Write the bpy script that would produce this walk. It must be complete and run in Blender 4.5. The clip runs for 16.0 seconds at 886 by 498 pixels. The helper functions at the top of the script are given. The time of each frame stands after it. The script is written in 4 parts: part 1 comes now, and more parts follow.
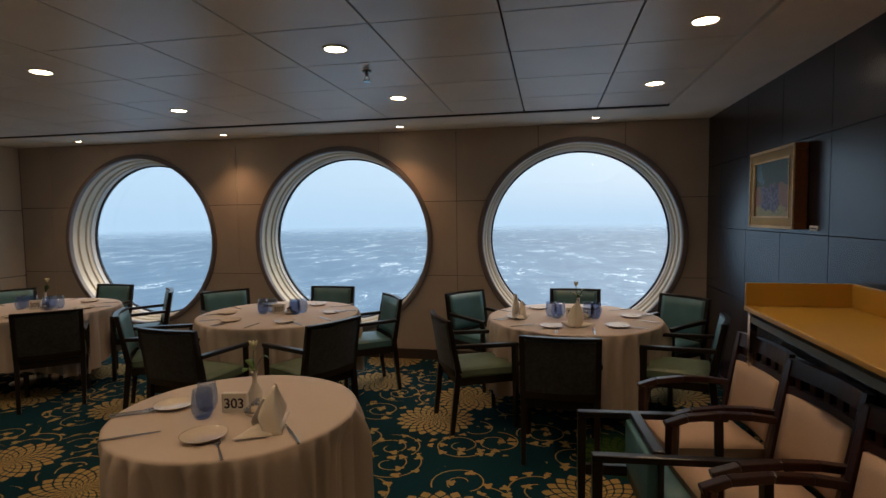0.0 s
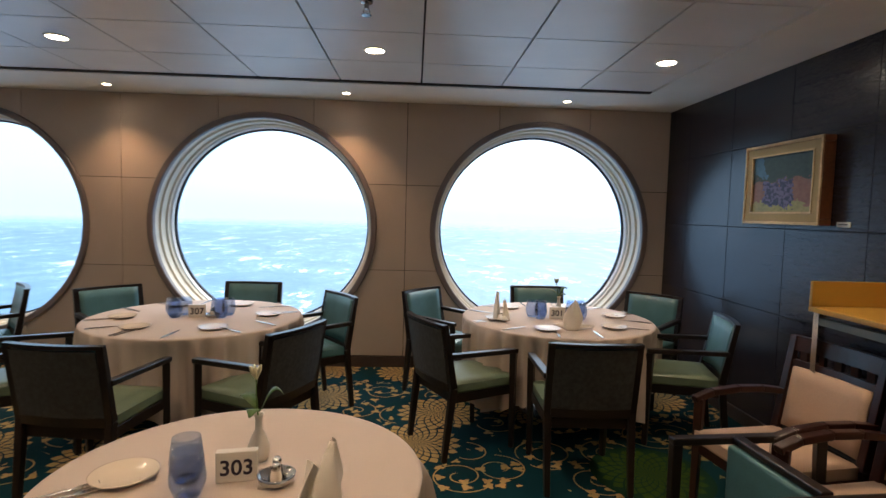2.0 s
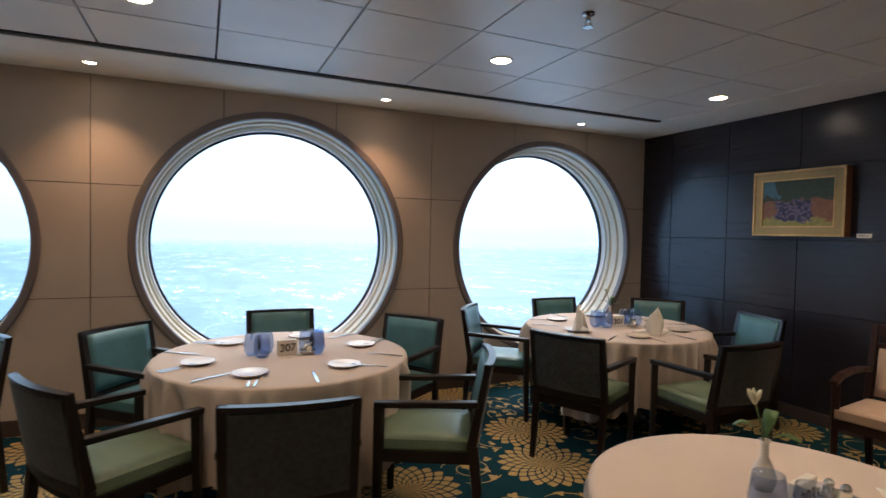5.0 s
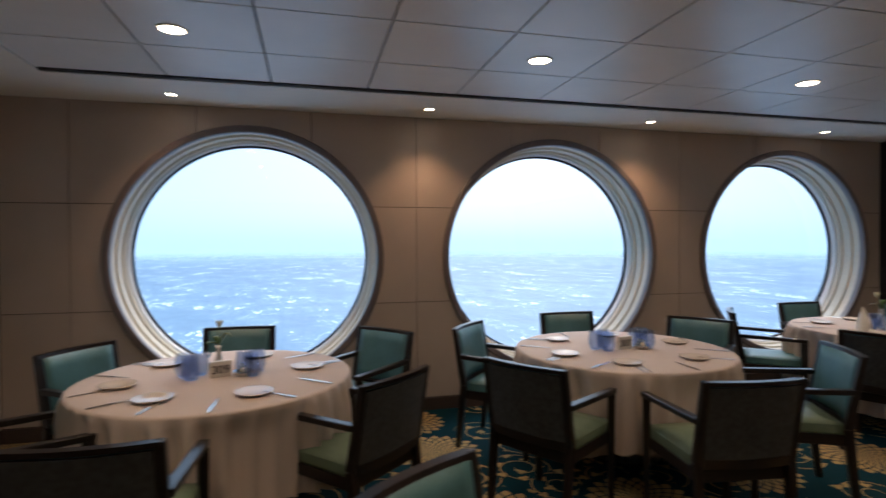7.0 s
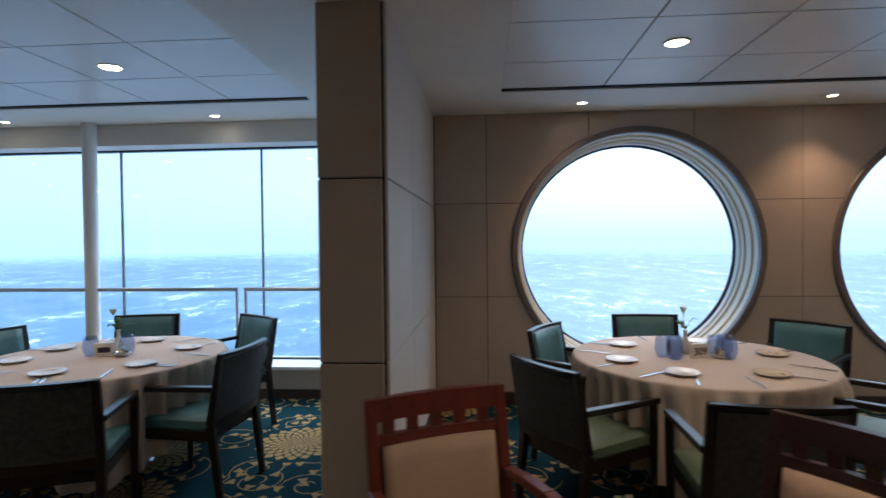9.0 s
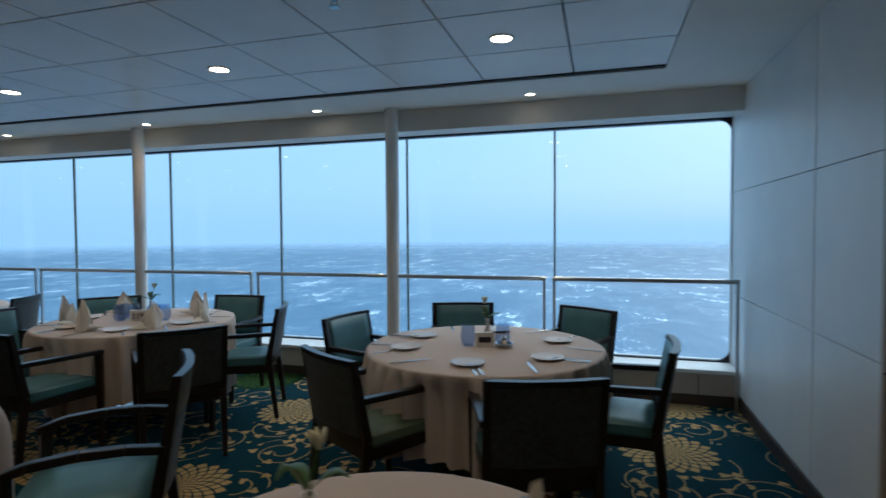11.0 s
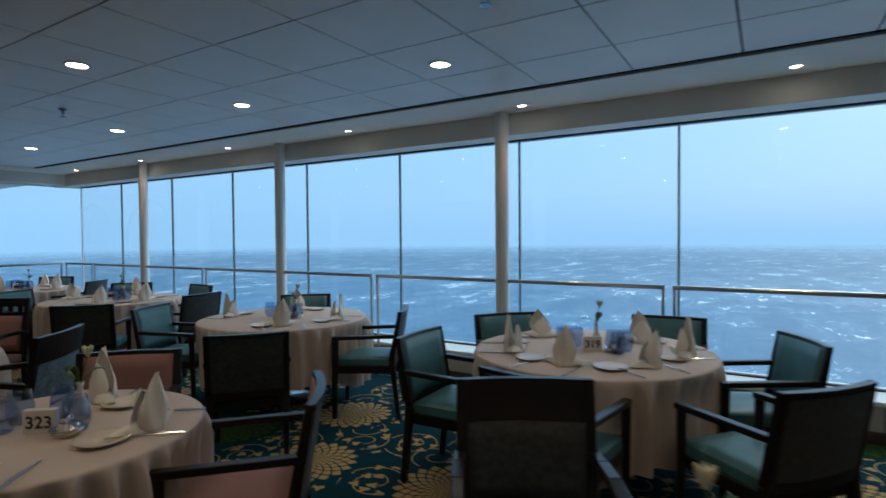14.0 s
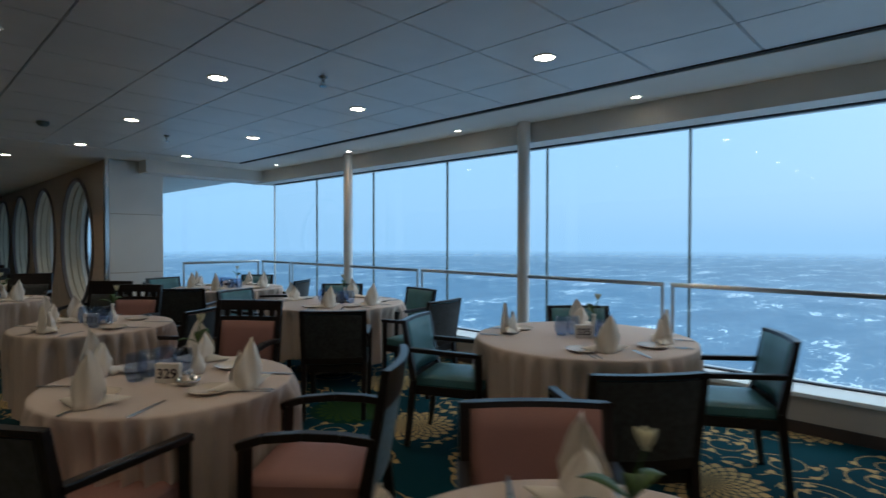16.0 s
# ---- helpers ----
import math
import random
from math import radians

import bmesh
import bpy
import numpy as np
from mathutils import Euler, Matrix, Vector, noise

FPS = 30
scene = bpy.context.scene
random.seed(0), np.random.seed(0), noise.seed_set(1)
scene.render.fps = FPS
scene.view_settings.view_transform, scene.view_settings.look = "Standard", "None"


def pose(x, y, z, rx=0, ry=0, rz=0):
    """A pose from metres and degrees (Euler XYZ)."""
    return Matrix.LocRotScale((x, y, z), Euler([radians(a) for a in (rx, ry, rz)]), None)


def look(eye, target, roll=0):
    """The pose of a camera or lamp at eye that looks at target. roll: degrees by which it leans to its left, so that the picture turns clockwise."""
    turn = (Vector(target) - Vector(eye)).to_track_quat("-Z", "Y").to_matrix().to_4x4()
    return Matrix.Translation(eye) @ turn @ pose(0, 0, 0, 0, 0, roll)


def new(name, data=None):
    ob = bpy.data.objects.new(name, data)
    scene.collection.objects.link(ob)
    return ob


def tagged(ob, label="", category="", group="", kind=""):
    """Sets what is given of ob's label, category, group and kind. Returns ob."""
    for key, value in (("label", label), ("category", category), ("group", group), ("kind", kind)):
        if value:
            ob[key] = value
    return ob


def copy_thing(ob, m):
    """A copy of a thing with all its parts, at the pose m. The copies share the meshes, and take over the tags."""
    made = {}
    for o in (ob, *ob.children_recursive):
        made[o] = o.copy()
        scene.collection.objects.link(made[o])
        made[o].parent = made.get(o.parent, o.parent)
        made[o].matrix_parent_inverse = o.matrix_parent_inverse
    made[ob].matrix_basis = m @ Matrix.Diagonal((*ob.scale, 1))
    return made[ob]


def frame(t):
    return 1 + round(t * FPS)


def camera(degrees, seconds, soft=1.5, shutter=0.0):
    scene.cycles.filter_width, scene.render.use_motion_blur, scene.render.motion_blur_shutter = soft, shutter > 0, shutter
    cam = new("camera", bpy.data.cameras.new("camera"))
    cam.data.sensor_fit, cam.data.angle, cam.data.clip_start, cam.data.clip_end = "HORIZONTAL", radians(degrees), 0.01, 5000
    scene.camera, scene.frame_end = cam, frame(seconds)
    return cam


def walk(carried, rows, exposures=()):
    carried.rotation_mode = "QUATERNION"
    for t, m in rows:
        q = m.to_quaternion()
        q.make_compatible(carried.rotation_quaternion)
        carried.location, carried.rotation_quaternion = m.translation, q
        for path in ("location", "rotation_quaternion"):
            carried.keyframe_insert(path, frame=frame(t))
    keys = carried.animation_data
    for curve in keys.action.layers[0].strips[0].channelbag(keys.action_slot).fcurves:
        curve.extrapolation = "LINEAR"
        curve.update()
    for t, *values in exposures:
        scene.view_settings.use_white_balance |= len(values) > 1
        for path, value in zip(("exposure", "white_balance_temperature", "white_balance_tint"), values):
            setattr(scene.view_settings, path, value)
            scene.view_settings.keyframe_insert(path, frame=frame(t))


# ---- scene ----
cam = camera(79.4, 16.0, shutter=0.4)
PATH = [
    (0, (-0.036, 0.408, 1.638), (-0.426, 2.366, 1.515), -0.7),
    (0.5, (-0.204, 0.484, 1.612), (-0.473, 2.461, 1.469), -0.2),
    (1, (-0.452, 0.655, 1.6), (-0.593, 2.643, 1.436), 0.7),
    (1.5, (-0.713, 0.815, 1.577), (-0.75, 2.809, 1.433), 1.3),
    (2, (-0.96, 1.049, 1.542), (-0.852, 3.041, 1.408), 1.5),
    (2.5, (-1.264, 1.209, 1.507), (-0.913, 3.175, 1.398), 2.2),
    (3, (-1.67, 1.309, 1.518), (-1.059, 3.212, 1.444), 2.5),
    (5.5, (-3.351, 1.706, 1.494), (-2.532, 3.53, 1.438), 1.1),
    (6, (-3.771, 1.682, 1.514), (-2.981, 3.519, 1.476), 0.6),
    (6.5, (-4.189, 1.655, 1.518), (-3.472, 3.521, 1.475), 0.6),
    (7, (-4.662, 1.657, 1.505), (-4.179, 3.598, 1.476), -0.2),
    (7.5, (-5.097, 1.532, 1.507), (-4.827, 3.513, 1.486), -0.7),
    (8, (-5.607, 1.505, 1.474), (-5.53, 3.503, 1.451), -0.6),
    (8.5, (-6.013, 1.493, 1.481), (-6.106, 3.491, 1.448), -0.6),
    (9, (-6.467, 1.504, 1.49), (-6.622, 3.498, 1.453), -0.6),
    (9.5, (-6.913, 1.589, 1.471), (-7.13, 3.576, 1.417), -0.6),
    (10, (-7.413, 1.519, 1.469), (-7.724, 3.494, 1.416), -0.3),
    (12.3, (-9.281, 1.64, 1.449), (-10.079, 3.472, 1.373), -0.7),
    (12.5, (-9.458, 1.614, 1.464), (-10.265, 3.442, 1.391), -0.6),
    (13, (-9.982, 1.631, 1.442), (-10.824, 3.444, 1.375), -0.6),
    (13.5, (-10.473, 1.655, 1.466), (-11.412, 3.42, 1.399), -0.6),
    (14, (-10.972, 1.714, 1.474), (-12.013, 3.421, 1.424), -0.5),
    (14.5, (-11.433, 1.867, 1.475), (-12.568, 3.513, 1.423), -0.6),
    (15, (-11.902, 1.916, 1.458), (-13.138, 3.488, 1.416), -0.4),
    (15.5, (-12.342, 1.88, 1.448), (-13.643, 3.399, 1.413), -0.1),
    (16, (-12.894, 1.761, 1.413), (-14.275, 3.208, 1.38), 0.1),
]
walk(cam, [(t, look(eye, goal, roll)) for t, eye, goal, roll in PATH],
     [(0, 0.85, 7300, 12), (0.4, 1.7, 6700, 10), (1.2, 1.85, 6500, 10), (3, 1.85, 6300, 10), (6, 1.8, 6200, 9), (7, 1.4, 6150, 13),
      (8, 1.65, 5950, 10), (9, 1.55, 5800, 8), (10, 1.1, 5550, 3), (12.3, 0.6, 5600, 0), (16, 0.65, 5650, 0)])

# ---- world, sun ----
world = bpy.data.worlds.new("overcast_sky")
scene.world = world
world.use_nodes = True
wt = world.node_tree
bg = wt.nodes["Background"]
sky = wt.nodes.new("ShaderNodeTexSky")
sky.sky_type, sky.sun_disc, sky.sun_elevation, sky.sun_rotation = "NISHITA", False, radians(35), radians(20)
sky.air_density, sky.dust_density = 1.5, 4.0
wmul = wt.nodes.new("ShaderNodeMix")
wmul.data_type = "RGBA"
wmul.inputs["Factor"].default_value = 0.88
wmul.inputs["B"].default_value = (3.6, 5.6, 8.0, 1)
wt.links.new(sky.outputs[0], wmul.inputs["A"])
wt.links.new(wmul.outputs["Result"], bg.inputs["Color"])
bg.inputs["Strength"].default_value = 0.085
sun = new("sun", bpy.data.lights.new("sun", "SUN"))
sun.data.energy, sun.data.angle, sun.data.color = 1.3, radians(45), (1.0, 0.96, 0.9)
sun.matrix_world = look((0, 0, 20), (-4, -10, 6))


# ---- materials ----
def mat(name, color, rough=0.6, metal=0.0, grain=0.0, scale=60.0, bump=0.0, stain=0.12, stain_scale=2.5, spec=0.5, stretch=(1, 1, 1), sheen=0.0):
    """A surface with fine grain, broad staining and relief."""
    m = bpy.data.materials.new(name)
    m.use_nodes = True
    nt = m.node_tree
    b = nt.nodes["Principled BSDF"]
    b.inputs["Roughness"].default_value, b.inputs["Metallic"].default_value = rough, metal
    b.inputs["Specular IOR Level"].default_value = spec
    b.inputs["Sheen Weight"].default_value = sheen
    tc = nt.nodes.new("ShaderNodeTexCoord")
    mp = nt.nodes.new("ShaderNodeMapping")
    mp.inputs["Scale"].default_value = stretch
    nt.links.new(tc.outputs["Object"], mp.inputs[0])
    n1 = nt.nodes.new("ShaderNodeTexNoise")
    n1.inputs["Scale"].default_value, n1.inputs["Detail"].default_value = scale, 5
    n2 = nt.nodes.new("ShaderNodeTexNoise")
    n2.inputs["Scale"].default_value, n2.inputs["Detail"].default_value = stain_scale, 3
    for n in (n1, n2):
        nt.links.new(mp.outputs[0], n.inputs["Vector"])
    r1 = nt.nodes.new("ShaderNodeMapRange")
    r1.inputs["From Min"].default_value, r1.inputs["From Max"].default_value = 0.3, 0.7
    r1.inputs["To Min"].default_value, r1.inputs["To Max"].default_value = 1 - grain, 1 + grain
    r2 = nt.nodes.new("ShaderNodeMapRange")
    r2.inputs["From Min"].default_value, r2.inputs["From Max"].default_value = 0.3, 0.7
    r2.inputs["To Min"].default_value, r2.inputs["To Max"].default_value = 1 - stain, 1 + stain * 0.5
    nt.links.new(n1.outputs[0], r1.inputs[0])
    nt.links.new(n2.outputs[0], r2.inputs[0])
    info = nt.nodes.new("ShaderNodeObjectInfo")
    r3 = nt.nodes.new("ShaderNodeMapRange")
    r3.inputs["To Min"].default_value, r3.inputs["To Max"].default_value = 0.95, 1.05
    nt.links.new(info.outputs["Random"], r3.inputs[0])
    mu = nt.nodes.new("ShaderNodeMath")
    mu.operation = "MULTIPLY"
    mu2 = nt.nodes.new("ShaderNodeMath")
    mu2.operation = "MULTIPLY"
    nt.links.new(r1.outputs[0], mu.inputs[0])
    nt.links.new(r2.outputs[0], mu.inputs[1])
    nt.links.new(mu.outputs[0], mu2.inputs[0])
    nt.links.new(r3.outputs[0], mu2.inputs[1])
    vm = nt.nodes.new("ShaderNodeVectorMath")
    vm.operation = "SCALE"
    vm.inputs[0].default_value = color
    nt.links.new(mu2.outputs[0], vm.inputs["Scale"])
    nt.links.new(vm.outputs[0], b.inputs["Base Color"])
    if bump:
        bp = nt.nodes.new("ShaderNodeBump")
        bp.inputs["Strength"].default_value, bp.inputs["Distance"].default_value = bump, 0.004
        nt.links.new(n1.outputs[0], bp.inputs["Height"])
        nt.links.new(bp.outputs[0], b.inputs["Normal"])
    return m


def glow(name, color, strength):
    m = bpy.data.materials.new(name)
    m.use_nodes = True
    b = m.node_tree.nodes["Principled BSDF"]
    b.inputs["Base Color"].default_value = (*color, 1)
    b.inputs["Emission Color"].default_value = (*color, 1)
    b.inputs["Emission Strength"].default_value = strength
    return m


def gloss_edge(nt, base, rim):
    """Weak mirror face-on, strong at a glancing angle."""
    lw, pw, ma = nt.nodes.new("ShaderNodeLayerWeight"), nt.nodes.new("ShaderNodeMath"), nt.nodes.new("ShaderNodeMath")
    pw.operation, ma.operation = "POWER", "MULTIPLY_ADD"
    pw.inputs[1].default_value, ma.inputs[1].default_value, ma.inputs[2].default_value = 4.0, rim, base
    nt.links.new(lw.outputs["Facing"], pw.inputs[0])
    nt.links.new(pw.outputs[0], ma.inputs[0])
    return ma.outputs[0]


def pane_glass(name, tint):
    m = bpy.data.materials.new(name)
    m.use_nodes = True
    nt = m.node_tree
    nt.nodes.remove(nt.nodes["Principled BSDF"])
    tr, gl, mx = (nt.nodes.new(k) for k in ("ShaderNodeBsdfTransparent", "ShaderNodeBsdfGlossy", "ShaderNodeMixShader"))
    tr.inputs[0].default_value = (*tint, 1)
    gl.inputs["Roughness"].default_value = 0.02
    nt.links.new(gloss_edge(nt, 0.045, 0.75), mx.inputs[0])
    nt.links.new(tr.outputs[0], mx.inputs[1])
    nt.links.new(gl.outputs[0], mx.inputs[2])
    nt.links.new(mx.outputs[0], nt.nodes["Material Output"].inputs[0])
    return m


M_WALL = mat("beige_wall_panel", (0.46, 0.385, 0.32), 0.55, grain=0.05, scale=250, bump=0.08, stain=0.06)
# grey side panels, paled to hold daylight from the round windows
M_SIDELIT = mat("daylit_grey_wall_panel", (0.74, 0.69, 0.64), 0.55, grain=0.04, scale=250, bump=0.06, stain=0.05)
M_SEAM = mat("dark_joint", (0.03, 0.025, 0.022), 0.8)
M_NAVY = mat("dark_stained_veneer", (0.022, 0.019, 0.026), 0.27, grain=0.25, scale=30, stretch=(1, 1, 14), stain=0.2, bump=0.02)
M_CEIL = mat("ceiling_panel_paint", (0.80, 0.80, 0.78), 0.33, grain=0.02, scale=300, stain=0.05)
M_SOFFIT = mat("white_soffit_paint", (0.80, 0.78, 0.73), 0.6, grain=0.02, scale=200, stain=0.05)
M_WHITE = mat("white_enamel", (0.80, 0.79, 0.76), 0.4, grain=0.02, scale=200, stain=0.05)
M_RING = mat("mauve_grey_frame", (0.17, 0.145, 0.145), 0.4, grain=0.05, scale=80)
M_CREAM = mat("cream_reveal_gloss", (0.62, 0.55, 0.42), 0.3, grain=0.04, scale=60, stain=0.08)
M_GASKET = mat("black_rubber", (0.012, 0.012, 0.02), 0.6)
M_WOOD = mat("dark_espresso_wood", (0.013, 0.008, 0.007), 0.31, spec=0.42, grain=0.35, scale=45, stretch=(1, 1, 6), stain=0.3, bump=0.03)
M_REDWOOD = mat("mahogany_wood", (0.16, 0.030, 0.018), 0.3, grain=0.3, scale=45, stretch=(6, 1, 1), stain=0.25, bump=0.03)
M_DARKMAHOG = mat("dark_mahogany_wood", (0.030, 0.009, 0.007), 0.28, grain=0.35, scale=45, stretch=(1, 1, 6), stain=0.3, bump=0.03)
M_TEAL = mat("teal_leather", (0.075, 0.185, 0.205), 0.42, grain=0.08, scale=160, bump=0.15, stain=0.18, stain_scale=6)
M_GREEN = mat("sage_green_leather", (0.135, 0.185, 0.125), 0.42, grain=0.08, scale=160, bump=0.15, stain=0.18, stain_scale=6)
M_REAR = mat("patterned_grey_fabric", (0.030, 0.033, 0.034), 0.75, grain=0.4, scale=42, stain=0.25, stain_scale=9, bump=0.2, sheen=0.1)
M_REARPALE = mat("pale_blue_grey_fabric", (0.13, 0.18, 0.20), 0.75, grain=0.35, scale=42, stain=0.25, stain_scale=9, bump=0.2, sheen=0.1)
M_TAN = mat("beige_upholstery", (0.52, 0.36, 0.26), 0.7, grain=0.06, scale=200, bump=0.15, stain=0.1)
M_PINK = mat("dusty_pink_upholstery", (0.32, 0.165, 0.145), 0.7, grain=0.06, scale=200, bump=0.15, stain=0.12)
M_CLOTH = mat("ivory_tablecloth", (0.555, 0.455, 0.395), 0.85, grain=0.03, scale=500, bump=0.06, stain=0.05, sheen=0.15)
M_NAPKIN = mat("white_linen_napkin", (0.80, 0.74, 0.66), 0.85, grain=0.03, scale=400, bump=0.08, stain=0.06)
M_CHINA = mat("cream_china", (0.68, 0.58, 0.47), 0.12, stain=0.03)
M_STEEL = mat("polished_steel", (0.62, 0.61, 0.6), 0.16, 1.0, stain=0.05)
M_RAIL = mat("brushed_rail_steel", (0.5, 0.5, 0.5), 0.28, 1.0, stain=0.05)
M_ALU = mat("grey_mullion", (0.16, 0.19, 0.18), 0.4, grain=0.03)
M_COUNTER = mat("mustard_solid_surface", (0.50, 0.29, 0.055), 0.3, grain=0.06, scale=300, stain=0.06)
M_BASE = mat("brown_skirting", (0.055, 0.038, 0.032), 0.5, grain=0.1)
M_GOLD = mat("gilt_frame", (0.52, 0.36, 0.17), 0.45, 0.3, grain=0.2, scale=60, stain=0.2)
M_MOUNT = mat("linen_mount", (0.30, 0.24, 0.12), 0.8, grain=0.1, scale=300)
M_FRAMEWOOD = mat("brown_frame_side", (0.17, 0.065, 0.03), 0.4, grain=0.2)
M_SIGN = mat("white_sign_plastic", (0.72, 0.68, 0.62), 0.35, stain=0.03)
M_INK = mat("dark_purple_ink", (0.02, 0.012, 0.03), 0.6)
M_LEAF = mat("leaf_green", (0.06, 0.12, 0.03), 0.5, grain=0.2)
M_PETAL = mat("pale_petal", (0.60, 0.58, 0.40), 0.6, grain=0.1)
M_CHROME = mat("dark_chrome", (0.35, 0.34, 0.33), 0.15, 1.0)
M_LAMP = glow("downlight_glow", (1.0, 0.82, 0.62), 14.0)
M_LAMPSMALL = glow("small_downlight_glow", (1.0, 0.82, 0.62), 10.0)
M_PANE = pane_glass("window_glass", (0.93, 0.97, 0.99))
M_PANE_SIDE = pane_glass("side_window_glass", (0.93, 0.97, 0.99))

M_BLUE = bpy.data.materials.new("blue_tumbler_glass")
M_BLUE.use_nodes = True
nt = M_BLUE.node_tree
nt.nodes.remove(nt.nodes["Principled BSDF"])
tr, gl, mx = (nt.nodes.new(k) for k in ("ShaderNodeBsdfTransparent", "ShaderNodeBsdfGlossy", "ShaderNodeMixShader"))
tr.inputs[0].default_value = (0.79, 0.845, 0.94, 1)
gl.inputs["Roughness"].default_value = 0.04
nt.links.new(gloss_edge(nt, 0.045, 0.75), mx.inputs[0])
nt.links.new(tr.outputs[0], mx.inputs[1])
nt.links.new(gl.outputs[0], mx.inputs[2])
nt.links.new(mx.outputs[0], nt.nodes["Material Output"].inputs[0])


class Nodes:
    """Short hands-on way to chain math nodes in one tree."""

    def __init__(self, tree):
        self.tree = tree

    def math(self, op, a, b=0.0, c=0.0):
        n = self.tree.nodes.new("ShaderNodeMath")
        n.operation = op
        for i, v in enumerate((a, b, c)):
            if isinstance(v, (int, float)):
                n.inputs[i].default_value = v
            else:
                self.tree.links.new(v, n.inputs[i])
        return n.outputs[0]

    def vec(self, op, a, b=None, s=None):
        n = self.tree.nodes.new("ShaderNodeVectorMath")
        n.operation = op
        for i, v in ((0, a), (1, b)):
            if v is None:
                continue
            if isinstance(v, tuple):
                n.inputs[i].default_value = v
            else:
                self.tree.links.new(v, n.inputs[i])
        if s is not None:
            n.inputs["Scale"].default_value = s
        return n.outputs["Value"] if op == "LENGTH" else n.outputs[0]

    def mix(self, f, a, b):
        n = self.tree.nodes.new("ShaderNodeMix")
        n.data_type = "RGBA"
        for k, v in (("Factor", f), ("A", a), ("B", b)):
            if isinstance(v, (tuple, float, int)):
                n.inputs[k].default_value = v
            else:
                self.tree.links.new(v, n.inputs[k])
        return n.outputs["Result"]

    def noise(self, v, scale, detail=3):
        n = self.tree.nodes.new("ShaderNodeTexNoise")
        n.inputs["Scale"].default_value, n.inputs["Detail"].default_value = scale, detail
        self.tree.links.new(v, n.inputs["Vector"])
        return n.outputs[0]

    def voronoi(self, v, scale, randomness):
        n = self.tree.nodes.new("ShaderNodeTexVoronoi")
        n.voronoi_dimensions = "2D"
        n.inputs["Scale"].default_value, n.inputs["Randomness"].default_value = scale, randomness
        self.tree.links.new(v, n.inputs["Vector"])
        return n


def carpet_material():
    """Dark teal carpet woven with tan and green chrysanthemums, scrolling vines and leaves."""
    m = bpy.data.materials.new("patterned_carpet")
    m.use_nodes = True
    t = m.node_tree
    N = Nodes(t)
    b = t.nodes["Principled BSDF"]
    b.inputs["Roughness"].default_value, b.inputs["Specular IOR Level"].default_value = 0.95, 0.1
    p = t.nodes.new("ShaderNodeTexCoord").outputs["Object"]
    # flower heads
    v = N.voronoi(p, 1.0, 0.55)
    d = N.vec("SUBTRACT", p, v.outputs["Position"])
    sep = t.nodes.new("ShaderNodeSeparateXYZ")
    t.links.new(d, sep.inputs[0])
    r = N.math("SQRT", N.math("ADD", N.math("MULTIPLY", sep.outputs[0], sep.outputs[0]), N.math("MULTIPLY", sep.outputs[1], sep.outputs[1])))
    ang = N.math("DIVIDE", N.math("ARCTAN2", sep.outputs[1], sep.outputs[0]), 2 * math.pi)
    ring = N.math("MULTIPLY", N.math("POWER", N.math("DIVIDE", r, 0.33), 0.85), 4.0)

    def petals(shift):
        """One set of pointed petals in rings; the second set fills the gaps of the first."""
        k = N.math("ADD", ring, shift)
        f = N.math("ABSOLUTE", N.math("SUBTRACT", N.math("MULTIPLY", N.math("FRACT", k), 2.0), 1.0))
        a = N.math("FRACT", N.math("ADD", N.math("MULTIPLY", ang, 20.0), shift))
        off = N.math("MULTIPLY", N.math("ABSOLUTE", N.math("SUBTRACT", a, 0.5)), 2.0)
        width = N.math("SUBTRACT", 0.75, N.math("POWER", f, 1.25))
        return N.math("MULTIPLY", N.math("LESS_THAN", off, width), N.math("LESS_THAN", k, 3.99))

    flower = N.math("MAXIMUM", petals(0.0), petals(0.5))
    inside = N.math("LESS_THAN", r, 0.36)
    cs = t.nodes.new("ShaderNodeSeparateColor")
    t.links.new(v.outputs["Color"], cs.inputs[0])
    is_green = N.math("GREATER_THAN", cs.outputs[0], 0.87)
    # vines: curling scrolls
    v2 = N.voronoi(p, 2.3, 0.85)
    d2 = N.vec("SUBTRACT", p, v2.outputs["Position"])
    sep2 = t.nodes.new("ShaderNodeSeparateXYZ")
    t.links.new(d2, sep2.inputs[0])
    r2 = N.math("SQRT", N.math("ADD", N.math("MULTIPLY", sep2.outputs[0], sep2.outputs[0]), N.math("MULTIPLY", sep2.outputs[1], sep2.outputs[1])))
    cs2 = t.nodes.new("ShaderNodeSeparateColor")
    t.links.new(v2.outputs["Color"], cs2.inputs[0])
    ang2 = N.math("ADD", N.math("DIVIDE", N.math("ARCTAN2", sep2.outputs[1], sep2.outputs[0]), 2 * math.pi), N.math("MULTIPLY", cs2.outputs[0], 1.0))
    curl = N.math("FRACT", N.math("SUBTRACT", N.math("DIVIDE", r2, 0.10), ang2))
    line = N.math("MULTIPLY", N.math("LESS_THAN", N.math("ABSOLUTE", N.math("SUBTRACT", curl, 0.5)), 0.045), N.math("MULTIPLY", N.math("LESS_THAN", r2, 0.225), N.math("GREATER_THAN", r2, 0.04)))
    vine = line
    # ivy leaves along the scrolls
    v3 = N.voronoi(p, 8.5, 0.85)
    d3 = N.vec("SUBTRACT", p, v3.outputs["Position"])
    sep3 = t.nodes.new("ShaderNodeSeparateXYZ")
    t.links.new(d3, sep3.inputs[0])
    cs3 = t.nodes.new("ShaderNodeSeparateColor")
    t.links.new(v3.outputs["Color"], cs3.inputs[0])
